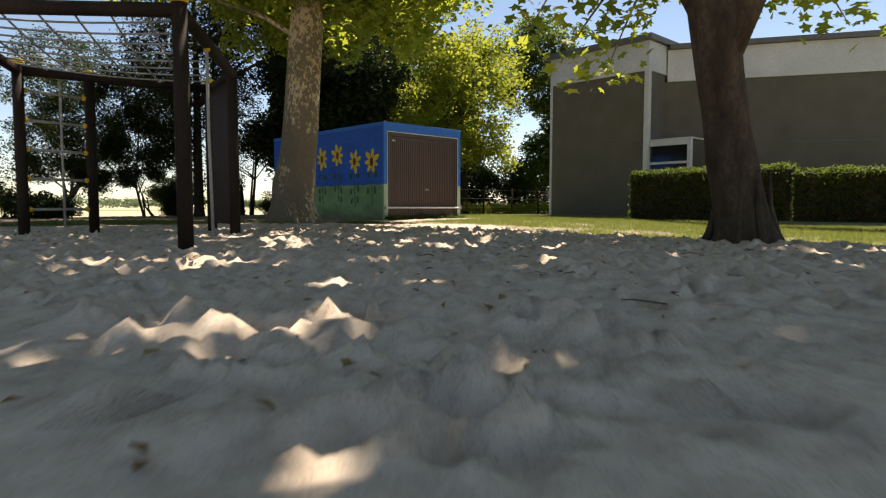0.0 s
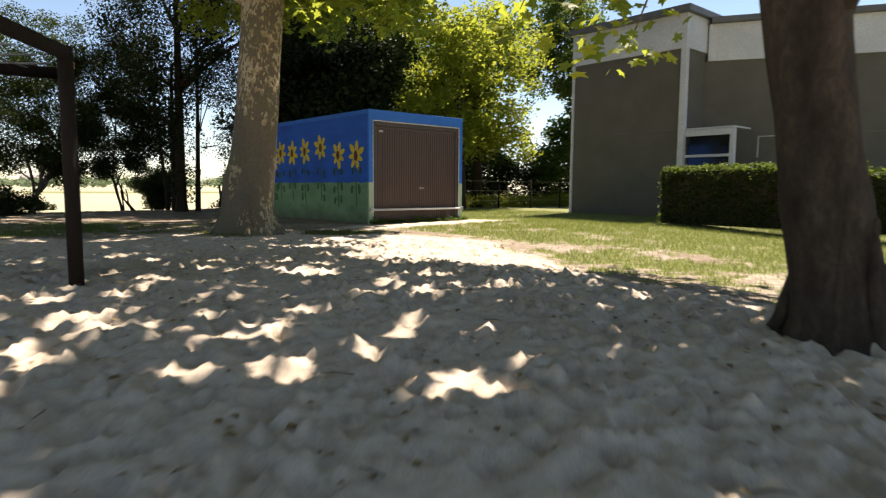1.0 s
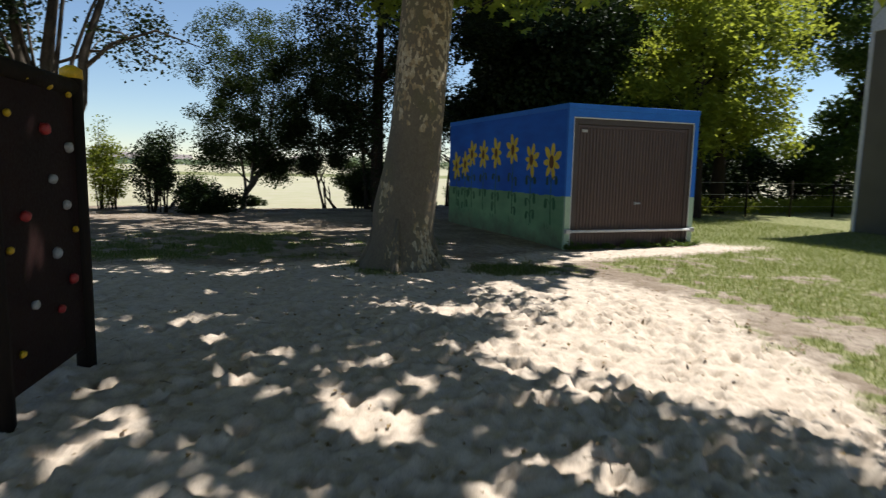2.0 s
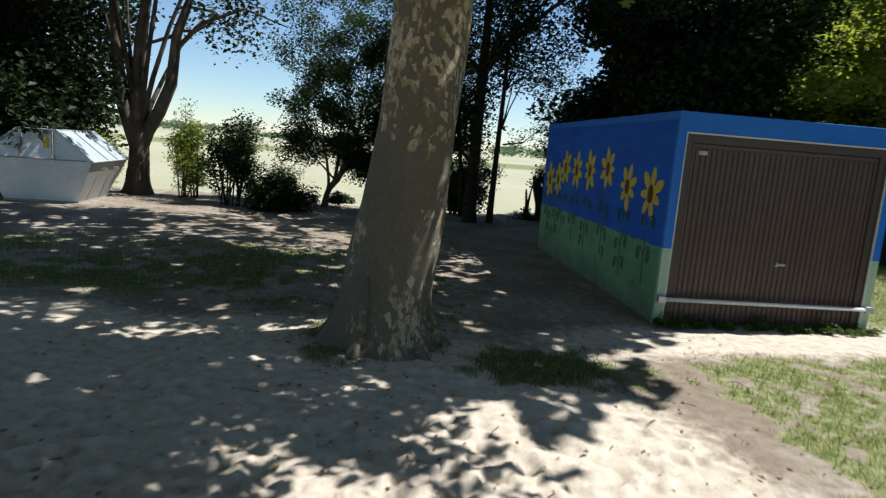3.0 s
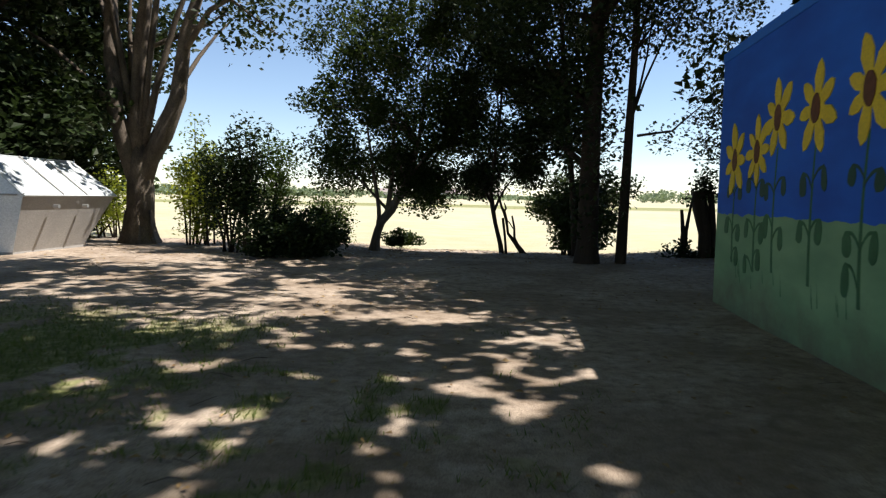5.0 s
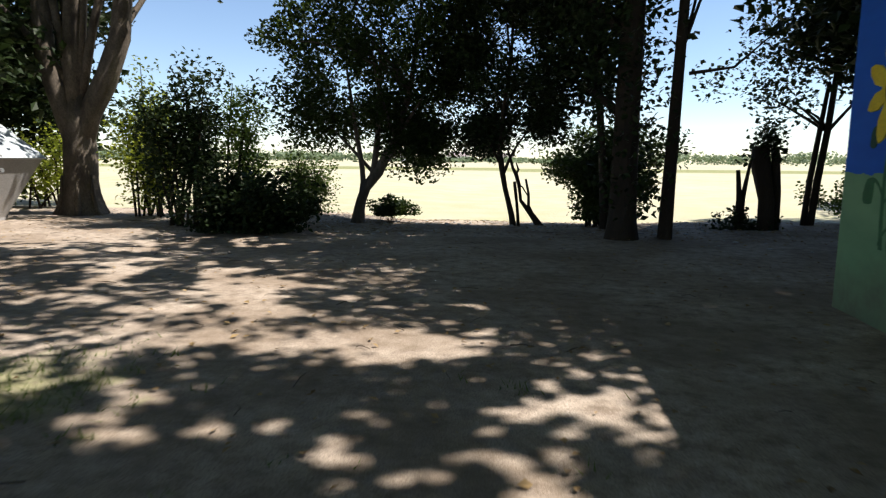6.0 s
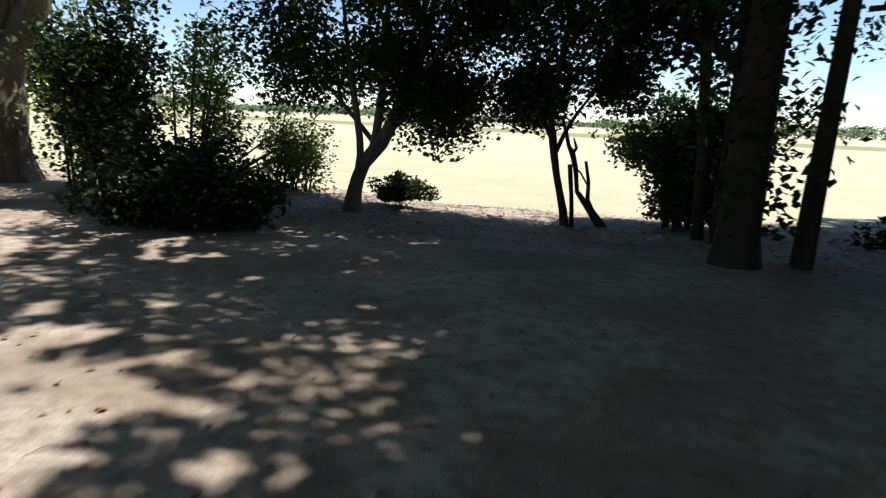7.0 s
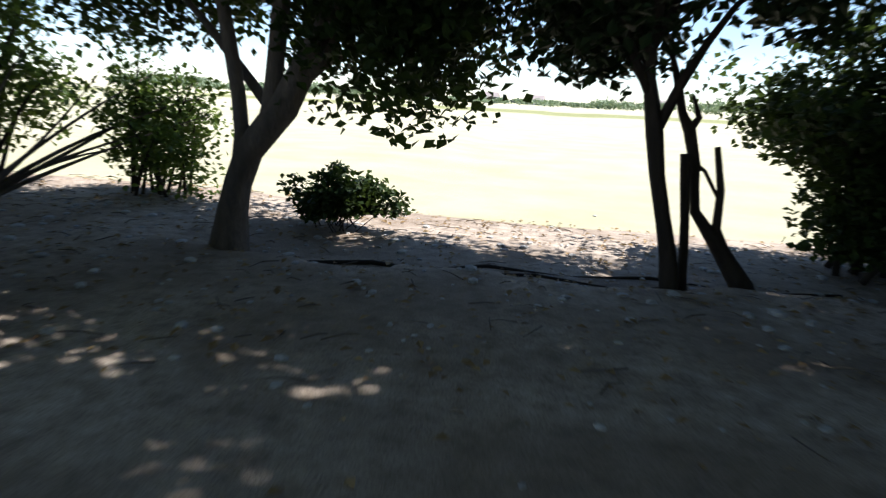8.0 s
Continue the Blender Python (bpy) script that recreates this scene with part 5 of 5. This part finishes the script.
    bm = box(0.14, 0.26, -0.004, 0.004, -0.11, 0.11)
    bm.transform(Matrix.Translation((0, y0 + 0.055, rim + 0.36)) @ Matrix.Rotation(-math.atan2(0.12, 0.6), 4, "X"))
    part("sticker", bm, YELLOW, gable, "yellow warning sticker")
    for sx in (-1, 1):
        for sy in (-0.4, 0.4):
            bm = tube(bmesh.new(), [(sx * (tx - 0.02), sy, rim - 0.2), (sx * (tx + 0.08), sy, rim - 0.2)], [0.035, 0.035], 8)
            part("lifting_pin", bm, STEEL, c)
    return c


build_container()
bin_post = empty("barrier_post", -13.2, 8.4, 0, 0, "low faded red post beside the container", "post")
part("post", tube(bmesh.new(), [(0, 0, -0.1), (0, 0, 0.55)], [0.035, 0.035], 10), FADED_RED, bin_post, "", True)
part("base", box(-0.16, 0.16, -0.16, 0.16, -0.02, 0.06, 0.01), CONCRETE, bin_post)

chest = empty("storage_chest", -13.75, 9.7, 0, 8, "low faded red-brown wooden chest beside the container", "chest")
for k in range(4):
    part("board", box(-0.5, 0.5, -0.3, -0.272, 0.06 + 0.13 * k, 0.18 + 0.13 * k, 0.004), FADED_RED, chest)
for x in (-0.5, 0.476):
    part("side_panel", box(x, x + 0.024, -0.271, 0.3, 0.02, 0.57, 0.004), FADED_RED, chest)
part("back_panel", box(-0.474, 0.474, 0.276, 0.3, 0.02, 0.57, 0.004), FADED_RED, chest)
part("lid", box(-0.53, 0.53, -0.33, 0.33, 0.585, 0.62, 0.006), FADED_RED, chest)


# ---- fence beyond the garage ----
def build_fence():
    f = empty("wire_fence", 0, 0, 0, 0, "low dark wire fence behind the lawn", "fence")
    pts = [Vector((3.4 + 1.9 * k, 6.9 - 0.12 * k, 0)) for k in range(9)]
    for p in pts:
        part("post", tube(bmesh.new(), [p - Vector((0, 0, 0.2)), p + Vector((0, 0, 1.25))], [0.035, 0.03], 8), DARK_BARK, f, "", True)
    for z in (0.35, 0.75, 1.15):
        part("wire", tube(bmesh.new(), [p + Vector((0, 0, z)) for p in pts], [0.006] * len(pts), 4), STEEL, f)
    return f


build_fence()
for i, (x0, x1, y) in enumerate(((3.0, 12.5, 10.6), (12.5, 22.0, 10.6), (-24.0, -12.6, 10.9))):
    rng = np.random.default_rng(130 + i)
    h = empty("thicket", (x0 + x1) / 2, y, 0, 0, "dark unclipped thicket closing the ground off", "hedge")
    cl = np.stack([rng.uniform(-(x1 - x0) / 2, (x1 - x0) / 2, 170), rng.normal(0, 0.5, 170), rng.uniform(0.3, 2.1, 170)], -1)
    finish("foliage", leaf_mesh("foliage", cloud(rng, cl, 90, (0.3, 0.3, 0.28)), 0.14, rng), BACKLIT_LEAF, h)
    for e in cl[:24]:
        part("stem", tube(bmesh.new(), [(e[0], e[1], -0.1), (e[0] + 0.1, e[1], e[2] * 0.5), tuple(e)], [0.03, 0.025, 0.012], 6, 0.2), DARK_BARK, h, "", True)

rngw = np.random.default_rng(151)
wx, wy = rngw.uniform(3.6, 19.0, 520), rngw.uniform(7.2, 9.4, 520)
weeds = cloud(rngw, np.stack([wx, wy, rngw.uniform(0.08, 0.42, 520)], -1), 40, (0.14, 0.14, 0.13))
tagged(finish("meadow_weeds", leaf_mesh("meadow_weeds", weeds, 0.09, rngw, 0.3), MAPLE_LEAF, None, "sunlit yellow-green weeds beyond the wire fence"), category="weeds", kind="stuff")

# ---- hanging branches with large leaves ----
for seed, s, b, e, n in ((1, (-4.3, -10.3, 3.4), (-1.7, -8.4, 3.9), (-1.0, -7.3, 2.6), 130), (2, (-4.3, -10.3, 3.2), (-2.6, -8.6, 3.8), (-2.7, -7.6, 2.5), 110),
                         (3, (-4.1, -10.7, 3.4), (-1.2, -10.3, 3.9), (-0.4, -10.7, 2.9), 120), (4, (-4.3, -10.3, 3.8), (-2.2, -7.5, 4.5), (-1.6, -6.0, 3.3), 130),
                         (5, (-2.8, -1.0, 4.8), (-1.6, -1.9, 5.2), (-0.4, -2.6, 4.6), 170), (6, (-3.0, -0.9, 4.4), (-2.0, -0.2, 5.0), (-0.8, 0.6, 4.3), 130), (7, (-2.8, -1.0, 4.5), (-2.2, -1.8, 5.2), (-1.2, -2.6, 4.0), 190),
                         (8, (-2.8, -1.0, 4.6), (-2.8, -2.2, 5.4), (-2.2, -3.1, 4.3), 190), (9, (-2.8, -1.0, 4.6), (-1.6, -1.4, 5.3), (-0.3, -1.7, 4.2), 190), (10, (-2.8, -1.0, 4.9), (-1.8, -0.9, 5.6), (0.6, -1.2, 4.7), 190)):
    low_branch("plane_branch", "hanging plane branch with large lobed sunlit leaves", s, b, e, seed, n)

# ---- lawn, tufts, litter ----
def build_grass():
    rng = np.random.default_rng(77)
    n = 230000
    x, y = rng.uniform(-4.2, 9.4, n), rng.uniform(-12.5, 6.5, n)
    x2, y2 = rng.uniform(-10, -1.2, 110000), rng.uniform(-3.0, 5.0, 110000)
    x, y = np.concatenate([x, x2]), np.concatenate([y, y2])
    w = np.array([ground_zone(a, b)[1] for a, b in zip(x, y)])
    near = np.clip(9.0 / (2.0 + np.hypot(x + 3.5, y + 6.5)), 0.25, 1.0)
    ok = (rng.uniform(0, 1, len(x)) < np.clip((w - 0.22) * 1.8, 0, 1) * near) & ~((x > -0.05) & (x < 2.95) & (y > -0.02) & (y < 5.9))
    x, y, w = x[ok], y[ok], w[ok]
    z = np.array([ground_z(a, b) for a, b in zip(x, y)])
    k = len(x)
    a = rng.uniform(0, 6.28, k)
    h = rng.uniform(0.03, 0.085, k) * np.clip(w + 0.2, 0.5, 1.1)
    wd = rng.uniform(0.003, 0.0065, k)
    lean = rng.normal(0, 0.03, (k, 2))
    v = np.empty((k, 3, 3))
    v[:, 0] = np.stack([x - wd * np.cos(a), y - wd * np.sin(a), z - 0.01], -1)
    v[:, 1] = np.stack([x + wd * np.cos(a), y + wd * np.sin(a), z - 0.01], -1)
    v[:, 2] = np.stack([x + lean[:, 0], y + lean[:, 1], z + h], -1)
    worn = (x < -1.2) & (y > -2.4)
    for name, pick, material, label in (("grass", ~worn, GRASS, "short thin yellow-green lawn grass"), ("grass_tufts", worn, SHADED_GRASS, "sparse tufts of grass on worn soil, shade put into their colour")):
        me = bpy.data.meshes.new(name)
        w3 = v[pick].reshape(-1, 3)
        me.from_pydata(w3.tolist(), [], np.arange(len(w3)).reshape(-1, 3).tolist())
        tagged(finish(name, me, material, None, label), category="grass", kind="stuff")


def build_litter():
    rng = np.random.default_rng(78)
    n = 4200
    x, y = rng.uniform(-10.5, 1.5, n), rng.uniform(-12.5, 13.0, n)
    x, y = np.concatenate([x, rng.uniform(-8.0, 3.0, 2600)]), np.concatenate([y, rng.uniform(9.5, 13.6, 2600)])
    ok = ~((x > -0.2) & (y > -0.1) & (y < 6))
    x, y = x[ok], y[ok]
    p = np.stack([x, y, [ground_z(a, b) + 0.012 for a, b in zip(x, y)]], -1)
    tagged(finish("leaf_litter", leaf_mesh("leaf_litter", p, 0.045, rng, 4.0), LITTER, None, "scattered small dry leaves on the ground"), category="leaves", kind="stuff")
    bm = bmesh.new()
    for k in range(900):
        a, b = rng.uniform(-10.5, 0.5), rng.uniform(-12.5, 13.0)
        if k > 400:
            b = rng.uniform(9.5, 13.4)
        if a > -0.3 and b > -0.2:
            continue
        q, l = rng.uniform(0, 6.28), rng.uniform(0.04, 0.2)
        z = ground_z(a, b) + 0.01
        d = Vector((math.cos(q), math.sin(q), 0)) * l
        s = Vector((a, b, z))
        r = rng.uniform(0.0015, 0.004)
        tube(bm, [s, s + d * 0.5 + Vector((rng.uniform(-0.02, 0.02), rng.uniform(-0.02, 0.02), 0.008)), s + d], [r, r, r * 0.6], 4)
    tagged(part("twigs", bm, TWIG_MAT, None, "scattered dark twigs on sand and soil"), category="twigs", kind="stuff")


def build_stones():
    rng = np.random.default_rng(81)
    bm = bmesh.new()
    for k in range(700):
        x, y = rng.uniform(-7.0, 1.5), 11.5 + rng.normal() * 0.9
        r = 0.009 + 0.028 * rng.uniform() ** 3
        m = Matrix.Translation((x, y, ground_z(x, y) + r * 0.2)) @ Matrix.Rotation(rng.uniform(0, 6.28), 4, "Z") @ Matrix.Diagonal((r * 1.4, r, r * 0.6, 1))
        bmesh.ops.create_icosphere(bm, subdivisions=1, radius=1.0, matrix=m)
    tagged(part("stones", bm, CONCRETE, None, "pale small stones along the soil ledge"), category="stones", kind="stuff")


build_grass()
build_litter()
build_stones()
rng0 = np.random.default_rng(79)
for k in range(18):
    bush("weed", "small leafy weed at the foot of the garage door", -0.05 + 0.17 * k + float(rng0.uniform(-0.07, 0.07)), -0.12 + float(rng0.uniform(-0.04, 0.03)), (0.12, 0.08, 0.06), MID_LEAF, 140 + k, 10, 22, 0.035, 0.04, 5, (0, 0), "weed", bare=0.1)
